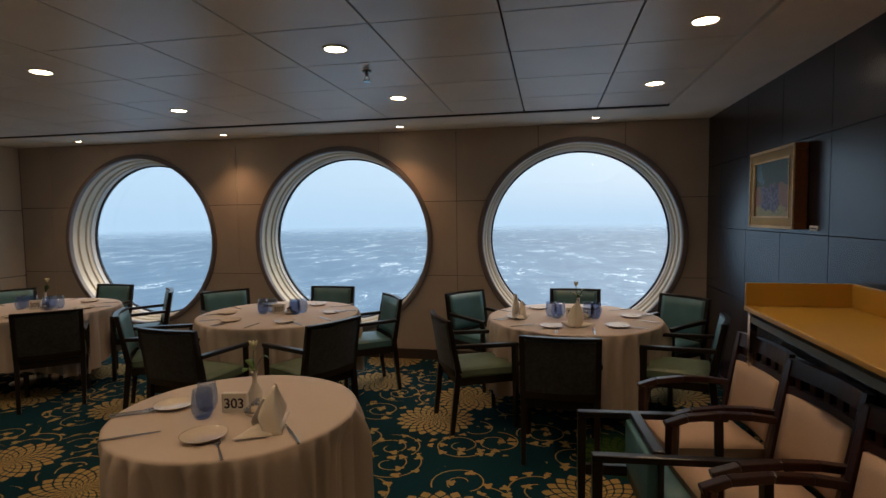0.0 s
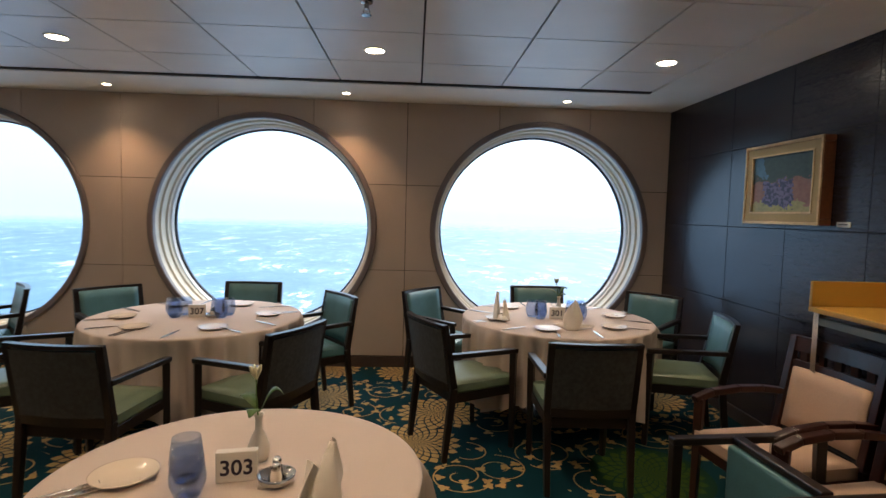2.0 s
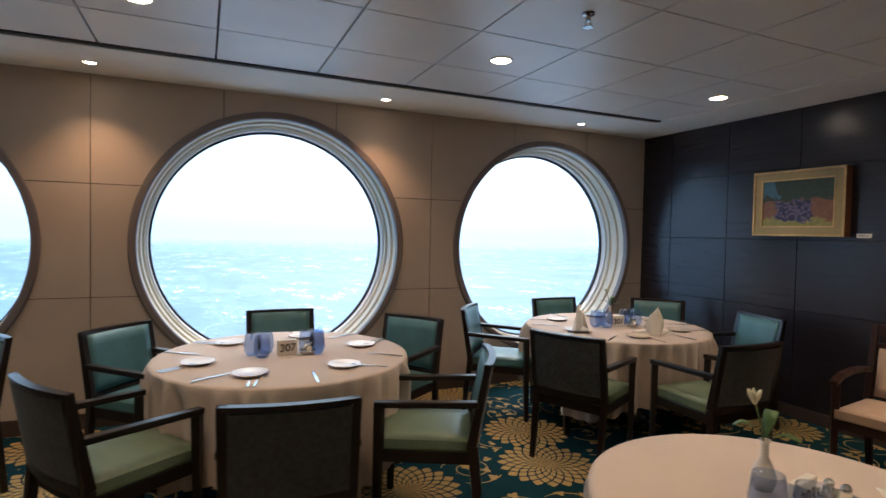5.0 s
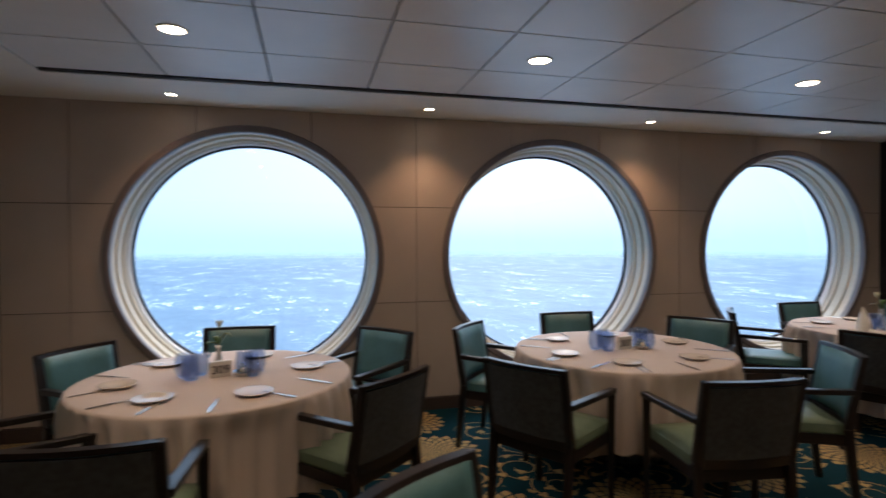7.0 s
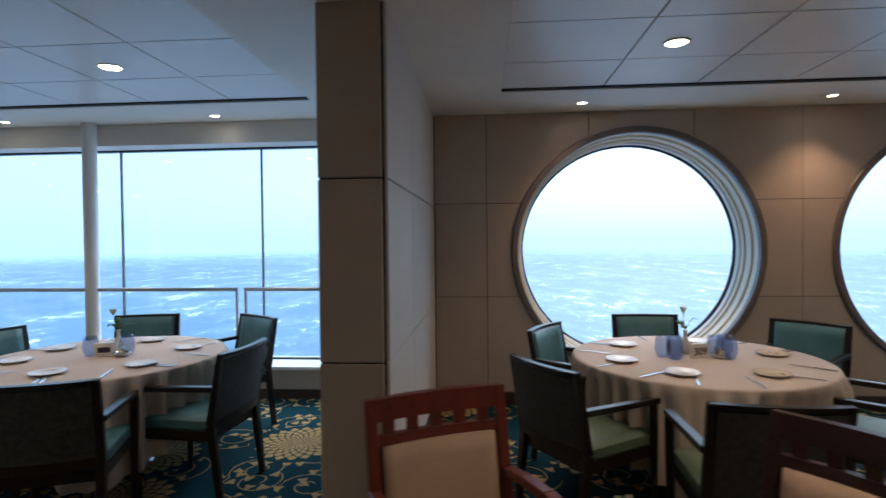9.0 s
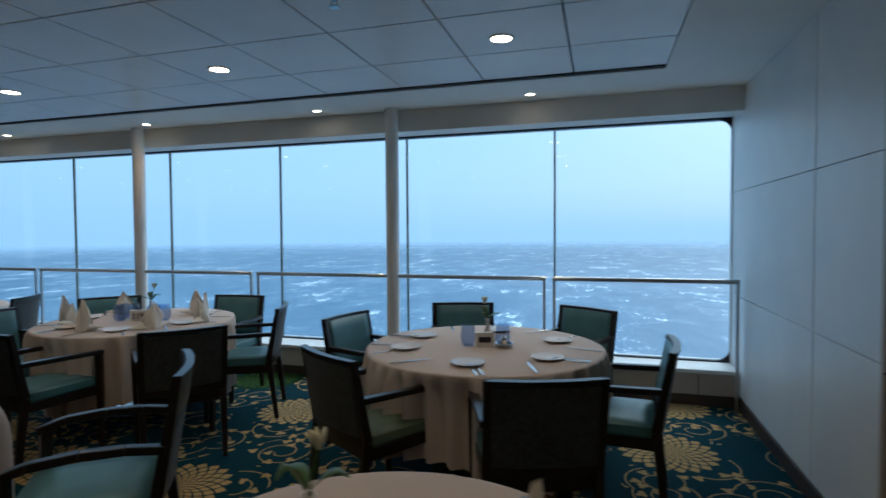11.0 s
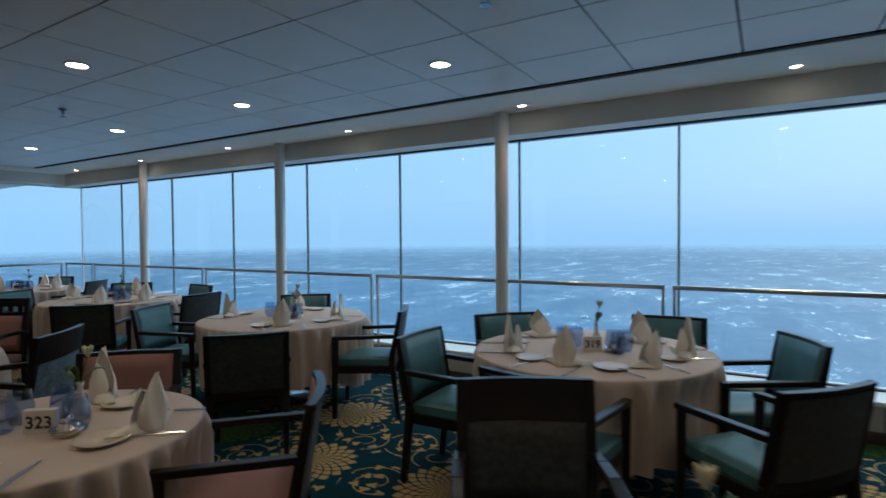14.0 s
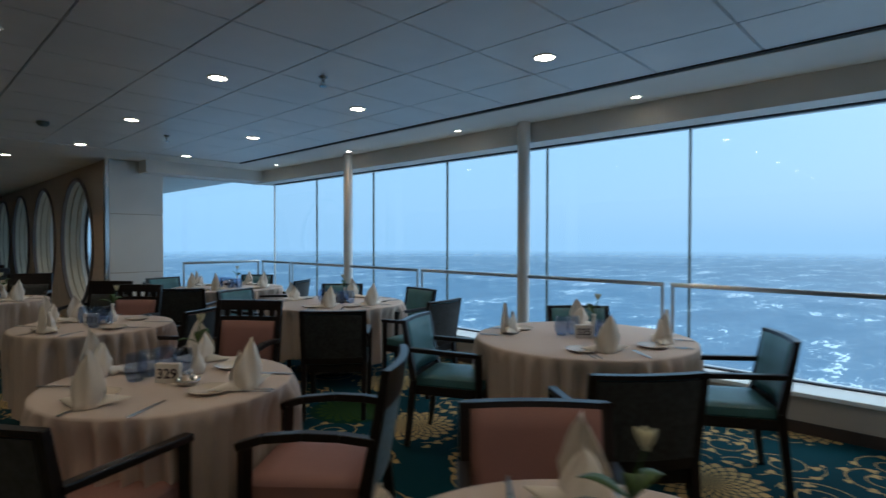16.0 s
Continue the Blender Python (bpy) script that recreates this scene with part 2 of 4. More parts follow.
    ang3 = N.math("ADD", N.math("ARCTAN2", sep3.outputs[1], sep3.outputs[0]), N.math("MULTIPLY", cs3.outputs[1], 6.28))
    lobe = N.math("MULTIPLY_ADD", N.math("COSINE", N.math("MULTIPLY", ang3, 3.0)), 0.009, 0.028)
    lobe = N.math("ADD", lobe, N.math("MULTIPLY", N.math("COSINE", ang3), 0.007))
    r3 = N.math("SQRT", N.math("ADD", N.math("MULTIPLY", sep3.outputs[0], sep3.outputs[0]), N.math("MULTIPLY", sep3.outputs[1], sep3.outputs[1])))
    near = N.math("MULTIPLY", N.math("LESS_THAN", r2, 0.235), N.math("GREATER_THAN", cs3.outputs[0], 0.35))
    leaf = N.math("MULTIPLY", N.math("LESS_THAN", r3, lobe), near)
    vine = N.math("MULTIPLY", N.math("MAXIMUM", vine, leaf), N.math("SUBTRACT", 1.0, inside))
    weave = N.noise(N.vec("MULTIPLY", p, (1.0, 3.0, 1.0)), 130, 2)
    ground = N.mix(N.noise(p, 1.1, 2), (0.003, 0.022, 0.031, 1), (0.004, 0.054, 0.078, 1))
    ground = N.mix(N.math("MULTIPLY", weave, 0.6), ground, (0.003, 0.016, 0.020, 1))
    tan = N.mix(weave, (0.34, 0.22, 0.085, 1), (0.46, 0.33, 0.15, 1))
    green = N.mix(weave, (0.020, 0.045, 0.008, 1), (0.045, 0.085, 0.014, 1))
    col = N.mix(vine, ground, tan)
    col = N.mix(flower, col, N.mix(is_green, tan, green))
    back = N.math("MULTIPLY", N.math("MULTIPLY", is_green, inside), N.math("SUBTRACT", 1.0, flower))
    col = N.mix(back, col, (0.008, 0.034, 0.018, 1))
    t.links.new(col, b.inputs["Base Color"])
    bp = t.nodes.new("ShaderNodeBump")
    bp.inputs["Strength"].default_value, bp.inputs["Distance"].default_value = 0.4, 0.003
    t.links.new(weave, bp.inputs["Height"])
    t.links.new(bp.outputs[0], b.inputs["Normal"])
    return m


def sea_material():
    """Steel-blue storm sea with breaking crests and streaks of foam; distance haze is painted in."""
    m = bpy.data.materials.new("hazed_storm_sea")
    m.use_nodes = True
    t = m.node_tree
    N = Nodes(t)
    b = t.nodes["Principled BSDF"]
    b.inputs["Roughness"].default_value = 0.45
    p = t.nodes.new("ShaderNodeTexCoord").outputs["Object"]
    ps = N.vec("MULTIPLY", p, (1.15, 0.5, 1.0))
    swell = N.noise(ps, 0.07, 4)
    chop = N.noise(ps, 0.25, 5)
    crest = N.math("MULTIPLY", N.math("GREATER_THAN", N.math("ADD", N.math("MULTIPLY", swell, 0.6), N.math("MULTIPLY", chop, 0.4)), 0.592), N.math("GREATER_THAN", N.noise(ps, 0.8, 5), 0.49))
    streak = N.math("MULTIPLY", N.math("LESS_THAN", N.math("ABSOLUTE", N.math("SUBTRACT", N.noise(N.vec("MULTIPLY", p, (0.9, 0.5, 1.0)), 0.22, 6), 0.5)), 0.007), N.math("GREATER_THAN", swell, 0.48))
    foam = N.math("MAXIMUM", crest, N.math("MULTIPLY", streak, 0.55))
    water = N.mix(swell, (0.055, 0.125, 0.205, 1), (0.15, 0.265, 0.375, 1))
    t.links.new(N.mix(foam, water, (0.85, 0.9, 0.92, 1)), b.inputs["Base Color"])
    t.links.new(N.math("ADD", N.math("MULTIPLY", foam, 0.4), 0.4), b.inputs["Roughness"])
    bp = t.nodes.new("ShaderNodeBump")
    bp.inputs["Strength"].default_value, bp.inputs["Distance"].default_value = 0.6, 1.6
    t.links.new(N.math("ADD", swell, N.math("MULTIPLY", chop, 0.35)), bp.inputs["Height"])
    t.links.new(bp.outputs[0], b.inputs["Normal"])
    # painted sea fog: the water turns transparent with distance, so sky shows through
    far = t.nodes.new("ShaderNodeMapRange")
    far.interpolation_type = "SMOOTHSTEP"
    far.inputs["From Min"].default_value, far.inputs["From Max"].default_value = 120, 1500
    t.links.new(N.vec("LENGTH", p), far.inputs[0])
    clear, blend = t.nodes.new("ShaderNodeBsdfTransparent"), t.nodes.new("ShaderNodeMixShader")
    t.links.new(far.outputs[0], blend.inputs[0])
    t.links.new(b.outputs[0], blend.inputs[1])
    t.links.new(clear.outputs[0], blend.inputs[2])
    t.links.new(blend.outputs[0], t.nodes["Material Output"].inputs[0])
    return m


def canvas_material():
    """Loose painted garden: dark foliage over warm and violet dabs."""
    m = bpy.data.materials.new("painted_canvas")
    m.use_nodes = True
    t = m.node_tree
    N = Nodes(t)
    b = t.nodes["Principled BSDF"]
    b.inputs["Roughness"].default_value = 0.5
    p = t.nodes.new("ShaderNodeTexCoord").outputs["Object"]
    sep = t.nodes.new("ShaderNodeSeparateXYZ")
    t.links.new(p, sep.inputs[0])
    pj = N.vec("MULTIPLY", p, (1.0, 1.0, 1.6))
    wob = N.math("SUBTRACT", N.noise(pj, 11, 4), 0.5)
    y = N.math("ADD", sep.outputs[1], N.math("MULTIPLY", wob, 0.25))
    z = N.math("ADD", sep.outputs[2], N.math("MULTIPLY", wob, 0.22))
    dab = N.noise(pj, 22, 3)
    fine = N.noise(pj, 34, 3)
    col = N.mix(dab, (0.10, 0.035, 0.02, 1), (0.24, 0.12, 0.07, 1))
    col = N.mix(N.math("LESS_THAN", z, -0.13), col, N.mix(fine, (0.10, 0.13, 0.03, 1), (0.32, 0.28, 0.10, 1)))
    violet = N.math("MULTIPLY", N.math("LESS_THAN", N.math("ABSOLUTE", N.math("ADD", y, -0.02)), 0.17), N.math("LESS_THAN", N.math("ABSOLUTE", N.math("ADD", z, 0.07)), 0.085))
    col = N.mix(violet, col, N.mix(N.math("GREATER_THAN", fine, 0.5), (0.015, 0.018, 0.06, 1), (0.09, 0.075, 0.15, 1)))
    col = N.mix(N.math("GREATER_THAN", z, 0.02), col, N.mix(dab, (0.006, 0.014, 0.012, 1), (0.03, 0.06, 0.035, 1)))
    sky_patch = N.math("MULTIPLY", N.math("GREATER_THAN", z, 0.06), N.math("GREATER_THAN", y, 0.2))
    col = N.mix(sky_patch, col, N.mix(dab, (0.02, 0.07, 0.12, 1), (0.06, 0.15, 0.22, 1)))
    t.links.new(col, b.inputs["Base Color"])
    return m


M_CARPET, M_SEA, M_CANVAS = carpet_material(), sea_material(), canvas_material()


# ---- mesh helpers ----
def mesh_of(name, bm, material, smooth=False):
    bmesh.ops.recalc_face_normals(bm, faces=bm.faces)
    me = bpy.data.meshes.new(name)
    bm.to_mesh(me)
    bm.free()
    me.materials.append(material)
    if smooth:
        for f in me.polygons:
            f.use_smooth = True
    return me


def part(name, bm, material, parent=None, label="", smooth=False):
    ob = new(name, mesh_of(name, bm, material, smooth))
    if parent:
        ob.parent = parent
    return tagged(ob, label)


def empty(name, label, category, group="", kind=""):
    return tagged(new(name), label, category, group, kind)


def box(bm, x0, y0, z0, x1, y1, z1):
    m = Matrix.Translation(((x0 + x1) / 2, (y0 + y1) / 2, (z0 + z1) / 2)) @ Matrix.Diagonal((x1 - x0, y1 - y0, z1 - z0, 1))
    return bmesh.ops.create_cube(bm, size=1, matrix=m)["verts"]


def bar(bm, p0, p1, s0, s1=None):
    """A tapered square bar between two points; sizes are (width, depth)."""
    s1 = s1 or s0
    p0, p1 = Vector(p0), Vector(p1)
    q = (p1 - p0).to_track_quat("Z", "Y")
    rings = []
    for p, s in ((p0, s0), (p1, s1)):
        rings.append([bm.verts.new(p + q @ Vector((s[0] / 2 * i, s[1] / 2 * j, 0))) for i, j in ((-1, -1), (1, -1), (1, 1), (-1, 1))])
    for i in range(4):
        bm.faces.new((rings[0][i], rings[0][(i + 1) % 4], rings[1][(i + 1) % 4], rings[1][i]))
    bm.faces.new(rings[0][::-1])
    bm.faces.new(rings[1])


def soften(bm, w, seg=2):
    bmesh.ops.bevel(bm, geom=list(bm.edges), offset=w, segments=seg, affect="EDGES", profile=0.5)
    return bm


def lathe(bm, profile, n=24, m=Matrix.Identity(4)):
    """Turn (radius, height) points about z."""
    rings = []
    for r, z in profile:
        if r < 1e-5:
            rings.append([bm.verts.new(m @ Vector((0, 0, z)))] * n)
        else:
            rings.append([bm.verts.new(m @ Vector((r * math.cos(2 * math.pi * i / n), r * math.sin(2 * math.pi * i / n), z))) for i in range(n)])
    for a, b in zip(rings, rings[1:]):
        for i in range(n):
            vs = []
            for v in (a[i], a[(i + 1) % n], b[(i + 1) % n], b[i]):
                if v not in vs:
                    vs.append(v)
            if len(vs) > 2:
                bm.faces.new(vs)


def boxes(*bs):
    bm = bmesh.new()
    for b in bs:
        box(bm, *b)
    return bm


def sheet_with_disc(x0, x1, z0, z1, y, cx, cz, rad, depth):
    """An upright slab facing -y between the limits, less a round hole."""
    bm = bmesh.new()
    cuts = {x0, x1}
    lo, hi = max(x0, cx - rad), min(x1, cx + rad)
    if lo < hi:
        cuts |= {lo, hi} | {cx + rad * math.cos(math.pi * i / 48) for i in range(49) if lo < cx + rad * math.cos(math.pi * i / 48) < hi}
    cuts = sorted(cuts)

    def gap(x):
        h = math.sqrt(max(0.0, rad * rad - (x - cx) ** 2))
        return cz - h, cz + h

    def quad(a, b, za0, za1, zb0, zb1):
        if za1 - za0 < 1e-4 and zb1 - zb0 < 1e-4:
            return
        pts = [(a, za0), (b, zb0), (b, zb1), (a, za1)]
        vs = []
        for p in pts:
            if p not in vs:
                vs.append(p)
        front = [bm.verts.new((p[0], y, p[1])) for p in vs]
        rear = [bm.verts.new((p[0], y + depth, p[1])) for p in vs]
        bm.faces.new(front)
        bm.faces.new(rear[::-1])
        for i in range(len(vs)):
            j = (i + 1) % len(vs)
            bm.faces.new((front[j], front[i], rear[i], rear[j]))

    for a, b in zip(cuts, cuts[1:]):
        if b - a < 1e-5:
            continue
        if a < cx - rad + 1e-6 and b <= cx - rad + 1e-6 or a >= cx + rad - 1e-6:
            quad(a, b, z0, z1, z0, z1)
            continue
        (a0, a1), (b0, b1) = gap(a), gap(b)
        quad(a, b, z0, max(z0, min(a0, z1)), z0, max(z0, min(b0, z1)))
        quad(a, b, min(z1, max(a1, z0)), z1, min(z1, max(b1, z0)), z1)
    bmesh.ops.remove_doubles(bm, verts=bm.verts, dist=1e-5)
    return bm


# ---- structure: floor, ceilings, walls ----
CEIL = 2.60
tagged(part("floor", boxes((-34, -4, -0.2, 1.9, 6.8, 0)), M_CARPET), "dark teal carpet with tan chrysanthemum and vine pattern", "carpet", kind="structure")
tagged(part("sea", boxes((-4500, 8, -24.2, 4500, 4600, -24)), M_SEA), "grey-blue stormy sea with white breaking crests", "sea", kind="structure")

COFFERS = ((-6.33, 1.03, -2.6, 5.60, -0.93), (-20.95, -7.83, -2.6, 5.65, -10.45))
bm = bmesh.new()
xs = [-34, -20.95, -7.83, -6.33, 1.02, 1.75]
for i, (a, b) in enumerate(zip(xs, xs[1:])):
    if i in (1, 3):
        box(bm, a, 5.605 if i == 3 else 5.655, CEIL, b, 6.75, CEIL + 0.1)
        box(bm, a, -4, CEIL, b, -2.6, CEIL + 0.1)
    else:
        box(bm, a, -4, CEIL, b, 6.75, CEIL + 0.1)
box(bm, -34, -4, CEIL + 0.1, 1.75, 6.75, CEIL + 0.2)
tagged(part("ceiling_soffit", bm, M_SOFFIT), "smooth white painted ceiling border", "ceiling", kind="structure")
bm = bmesh.new()
TILE = 0.664
for x0, x1, y0, y1, seam in COFFERS:
    gx = [x0 - 0.002] + [seam + TILE * i for i in range(-40, 40) if x0 + 0.1 < seam + TILE * i < x1 - 0.1] + [x1 - (0.02 if x1 > 0 else -0.002)]
    gy = [y1 - 0.05] + [y1 + 0.01 - 0.643 * i for i in range(1, 14)]
    gy = [g for g in gy if g > y0] + [y0 + 0.02]
    for a, b in zip(gx, gx[1:]):
        for d, c in zip(gy, gy[1:]):
            box(bm, a + 0.006, c + 0.006, CEIL + 0.012, b - 0.006, d - 0.006, CEIL + 0.03)
tagged(part("ceiling_panels", bm, M_CEIL), "satin grey-white metal ceiling panels with thin joints", "ceiling", kind="structure")
bm = bmesh.new()
for x0, x1, y0, y1, seam in COFFERS:
    box(bm, x0, y0, CEIL + 0.04, x1, y1, CEIL + 0.06)
    # black strip fills the window-side gap in place of its shade
    box(bm, x0 + 0.002, y1 - 0.048, CEIL + 0.003, x1 - 0.002, y1 - 0.006, CEIL + 0.038)
tagged(part("ceiling_void", bm, M_SEAM), "dark backing above the ceiling panel joints, with a black strip standing in for shade in the window-side gap", "ceiling", kind="structure")

# window wall with three round windows
PX, PZ, PR = (0.28, -2.42, -5.135), 1.367, 1.045
XR, XP = 1.56, -6.91
wall = tagged(new("wall_north"), "beige panelled wall with large round windows", "wall", kind="structure")
cols = [XP] + [-1.05 + 0.899 * i for i in range(-6, 3)] + [XR]
rows = [0.11, 0.967, 1.805, CEIL]
for a, b in zip(cols, cols[1:]):
    cx = min(PX, key=lambda c: abs(c - (a + b) / 2))
    for c, d in zip(rows, rows[1:]):
        part("panel", sheet_with_disc(a + 0.003, b - 0.003, c + 0.003, d - 0.003, 6.30, cx, PZ, PR, 0.012), M_WALL, wall)
for i, cx in enumerate(PX):
    a = -3.78 if i == 1 else (-1.08 if i == 0 else XP - 0.2)
    b = (XR + 0.3, -1.08, -3.78)[i]
    part("core", sheet_with_disc(a, b, 0, CEIL, 6.315, cx, PZ, PR, 0.40), M_SEAM, wall)
tagged(part("baseboard", boxes((XP, 6.288, 0, XR, 6.312, 0.105)), M_BASE), "brown skirting board below beige panels", "skirting", kind="structure")


def round_window(name, cx, y0, cz=PZ):
    """A round window in a wall whose face is at y0: frame ring, stepped reveal, gasket and pane."""
    w = tagged(new(name), "large round ship window with stepped cream reveal", "window", kind="structure")
    m = Matrix.Translation((cx, y0, cz)) @ Matrix.Rotation(radians(-90), 4, "X")
    for nm, prof, material in (
            ("window_frame", [(1.035, 0.03), (1.035, -0.022), (1.045, -0.03), (1.082, -0.03), (1.092, -0.02), (1.092, 0.002)], M_RING),
            ("reveal", [(1.036, 0.0), (1.034, 0.10), (1.018, 0.115), (1.016, 0.20), (1.0, 0.215), (0.998, 0.335)], M_CREAM),
            ("inner_ring", [(0.998, 0.26), (0.985, 0.27), (0.983, 0.34)], M_WHITE),
            ("gasket", [(1.0, 0.33), (0.968, 0.332), (0.966, 0.36), (1.04, 0.362)], M_GASKET)):
        bm = bmesh.new()
        lathe(bm, prof, 96, m)
        part(nm, bm, material, w, smooth=False)
    bm = bmesh.new()
    bmesh.ops.create_circle(bm, cap_ends=True, radius=0.98, segments=96, matrix=m @ Matrix.Translation((0, 0, 0.35)))
    part("pane", bm, M_PANE, w).visible_shadow = False
    return w


for i, cx in enumerate(PX):
    round_window("window_%d" % (i + 1), cx, 6.30)

# dark veneer wall
wall = tagged(new("wall_east"), "dark navy-brown veneer panelled wall", "wall", kind="structure")
ys = [6.30, 5.90, 5.23, 4.56, 3.89, 3.22, 2.55, 1.88, 1.21, 0.54, -0.13, -0.8, -1.47, -4]
zs = [0.1, 0.9, 1.495, 2.10, CEIL]
for b, a in zip(ys, ys[1:]):
    for c, d in zip(zs, zs[1:]):
        part("panel", soften(boxes((XR, a + 0.002, c + 0.002, XR + 0.02, b - 0.002, d - 0.002)), 0.0015, 1), M_NAVY, wall)
part("core", boxes((XR + 0.012, -4, 0, XR + 0.2, 6.32, CEIL)), M_SEAM, wall)
tagged(part("baseboard", boxes((XR - 0.012, -4, 0, XR + 0.01, 6.285, 0.098)), M_BASE), "brown skirting board", "skirting", kind="structure")

# partition between the two dining rooms
PF, PL, PE = -7.243, -7.18, 3.95
wall = tagged(new("wall_partition"), "beige panelled partition wall end", "wall", kind="structure")
part("core", boxes((PL + 0.01, PE + 0.031, 0, XP - 0.02, 6.75, CEIL)), M_SEAM, wall)
part("backing", boxes((PF + 0.006, PE + 0.012, 0.0, XP - 0.036, PE + 0.028, CEIL)), M_SEAM, wall)
zs = [0.1, 0.912, 1.778, CEIL]
for c, d in zip(zs, zs[1:]):
    part("panel", soften(boxes((PF, PE, c + 0.004, XP - 0.03, PE + 0.03, d - 0.004)), 0.004), M_WALL, wall)
    for a, b in ((PE + 0.032, 4.835), (4.845, 6.30)):
        part("panel", soften(boxes((XP - 0.05, a, c + 0.004, XP - 0.005, b, d - 0.004)), 0.002, 1), M_SIDELIT, wall)
        part("panel", soften(boxes((PL, a, c + 0.002, PL + 0.02, b if b < 5 else 6.72, d - 0.002)), 0.002, 1), M_WHITE, wall)
bm = boxes((PF - 0.004, PE - 0.008, 0, XP - 0.02, PE + 0.02, 0.096), (XP - 0.03, PE, 0, XP + 0.005, 6.28, 0.096), (PL - 0.012, PE, 0, PL + 0.02, 6.38, 0.096))
tagged(part("baseboard", bm, M_BASE), "brown skirting round the partition", "skirting", kind="structure")

# long window bay
WX, GY = -21.86, 6.70
D = 1.475
tagged(part("wall_low", boxes((WX, 6.40, 0, PL, 6.86, 0.27)), M_WALL), "low beige wall under the long window", "wall", kind="structure")
low = bpy.data.objects["wall_low"]
for i in range(11):
    x = PL - 0.3 - 1.4 * i
    part("joint", boxes((x - 0.003, 6.397, 0.09, x + 0.003, 6.41, 0.27)), M_SEAM, low)
tagged(part("baseboard", boxes((WX, 6.388, 0, PL - 0.012, 6.404, 0.088)), M_BASE), "brown skirting under the long window", "skirting", kind="structure")
bm = soften(boxes((WX + 0.01, 6.37, 0.271, PL - 0.002, 6.84, 0.305)), 0.006)
tagged(part("window_sill", bm, M_WHITE), "white painted window sill", "sill", kind="structure")
bm = soften(boxes((WX - 0.1, 6.30, 2.40, PL + 0.02, 6.44, CEIL + 0.02)), 0.004)
box(bm, WX - 0.1, 6.44, 2.425, PL + 0.02, 6.86, CEIL + 0.02)
tagged(part("window_header", bm, M_SOFFIT), "white painted beam above the long window", "beam", kind="structure")
win = tagged(new("window_4"), "floor-to-ceiling window band with slim mullions", "window", kind="structure")
MX = [-8.68 - D * i for i in range(9)]
part("window_frame", boxes((WX, GY - 0.02, 2.41, PL, GY + 0.03, 2.435)), M_GASKET, win)
part("window_frame", boxes((WX, GY - 0.02, 0.30, PL, GY + 0.03, 0.318)), M_GASKET, win)
part("window_frame", boxes((PL - 0.008, GY - 0.03, 0.30, PL + 0.02, GY + 0.03, 2.43)), M_WHITE, win)
for z, s in ((2.41, -1), (0.318, 1)):
    bm = bmesh.new()
    vs = [bm.verts.new((PL, GY - 0.015, z))] + [bm.verts.new((PL - 0.12 + 0.12 * math.cos(a * math.pi / 16), GY - 0.015, z + s * (0.12 - 0.12 * math.sin(a * math.pi / 16)))) for a in range(9)]
    bm.faces.new(vs)
    ext = bmesh.ops.extrude_face_region(bm, geom=list(bm.faces))["geom"]
    bmesh.ops.translate(bm, vec=(0, 0.03, 0), verts=[v for v in ext if isinstance(v, bmesh.types.BMVert)])
    part("corner_fillet", bm, M_GASKET, win)
for x in MX:
    if x > WX + 0.3:
        part("mullion", soften(boxes((x - 0.009, GY - 0.016, 0.30, x + 0.009, GY + 0.012, 2.43)), 0.003, 1), M_ALU, win)
edges = [PL] + [x for x in MX if x > WX + 0.3] + [WX]
for b, a in zip(edges, edges[1:]):
    bm = bmesh.new()
    bm.faces.new([bm.verts.new(p) for p in ((a, GY, 0.3), (b, GY, 0.3), (b, GY, 2.43), (a, GY, 2.43))])
    part("pane", bm, M_PANE, win).visible_shadow = False

# far end of the bay
SY = 4.79
win = tagged(new("window_5"), "end window returning from the long window band", "window", kind="structure")
bm = bmesh.new()
bm.faces.new([bm.verts.new(p) for p in ((WX, SY, 0.3), (WX, GY, 0.3), (WX, GY, 2.42), (WX, SY, 2.42))])
part("pane", bm, M_PANE_SIDE, win).visible_shadow = False
part("mullion", boxes((WX - 0.008, GY - 0.012, 0.3, WX + 0.008, GY + 0.012, 2.42)), M_WHITE, win)
part("window_frame", boxes((WX - 0.02, SY, 2.40, WX + 0.02, GY, 2.425)), M_WHITE, win)
tagged(part("window_header", boxes((WX - 0.1, 4.45, 2.42, WX + 0.32, 6.30, CEIL + 0.02)), M_SOFFIT), "white beam above the end window", "beam", kind="structure")
tagged(part("wall_low", boxes((WX - 0.1, SY, 0, WX + 0.06, 6.40, 0.30)), M_WHITE), "low white wall under the end window", "wall", kind="structure")
wall = tagged(new("wall_end"), "grey-white panelled wall beside the end window", "wall", kind="structure")
for c, d in zip([0.02, 0.92, 1.80], [0.915, 1.795, CEIL]):
    part("panel", soften(boxes((WX - 0.08, 4.05, c, WX, SY, d)), 0.003), M_WHITE, wall)
part("core", boxes((WX - 0.12, 4.06, 0, WX - 0.02, SY - 0.01, CEIL)), M_SEAM, wall)
part("trim", boxes((WX - 0.1, 4.0, 0, WX + 0.004, 4.048, CEIL)), M_STEEL, wall)

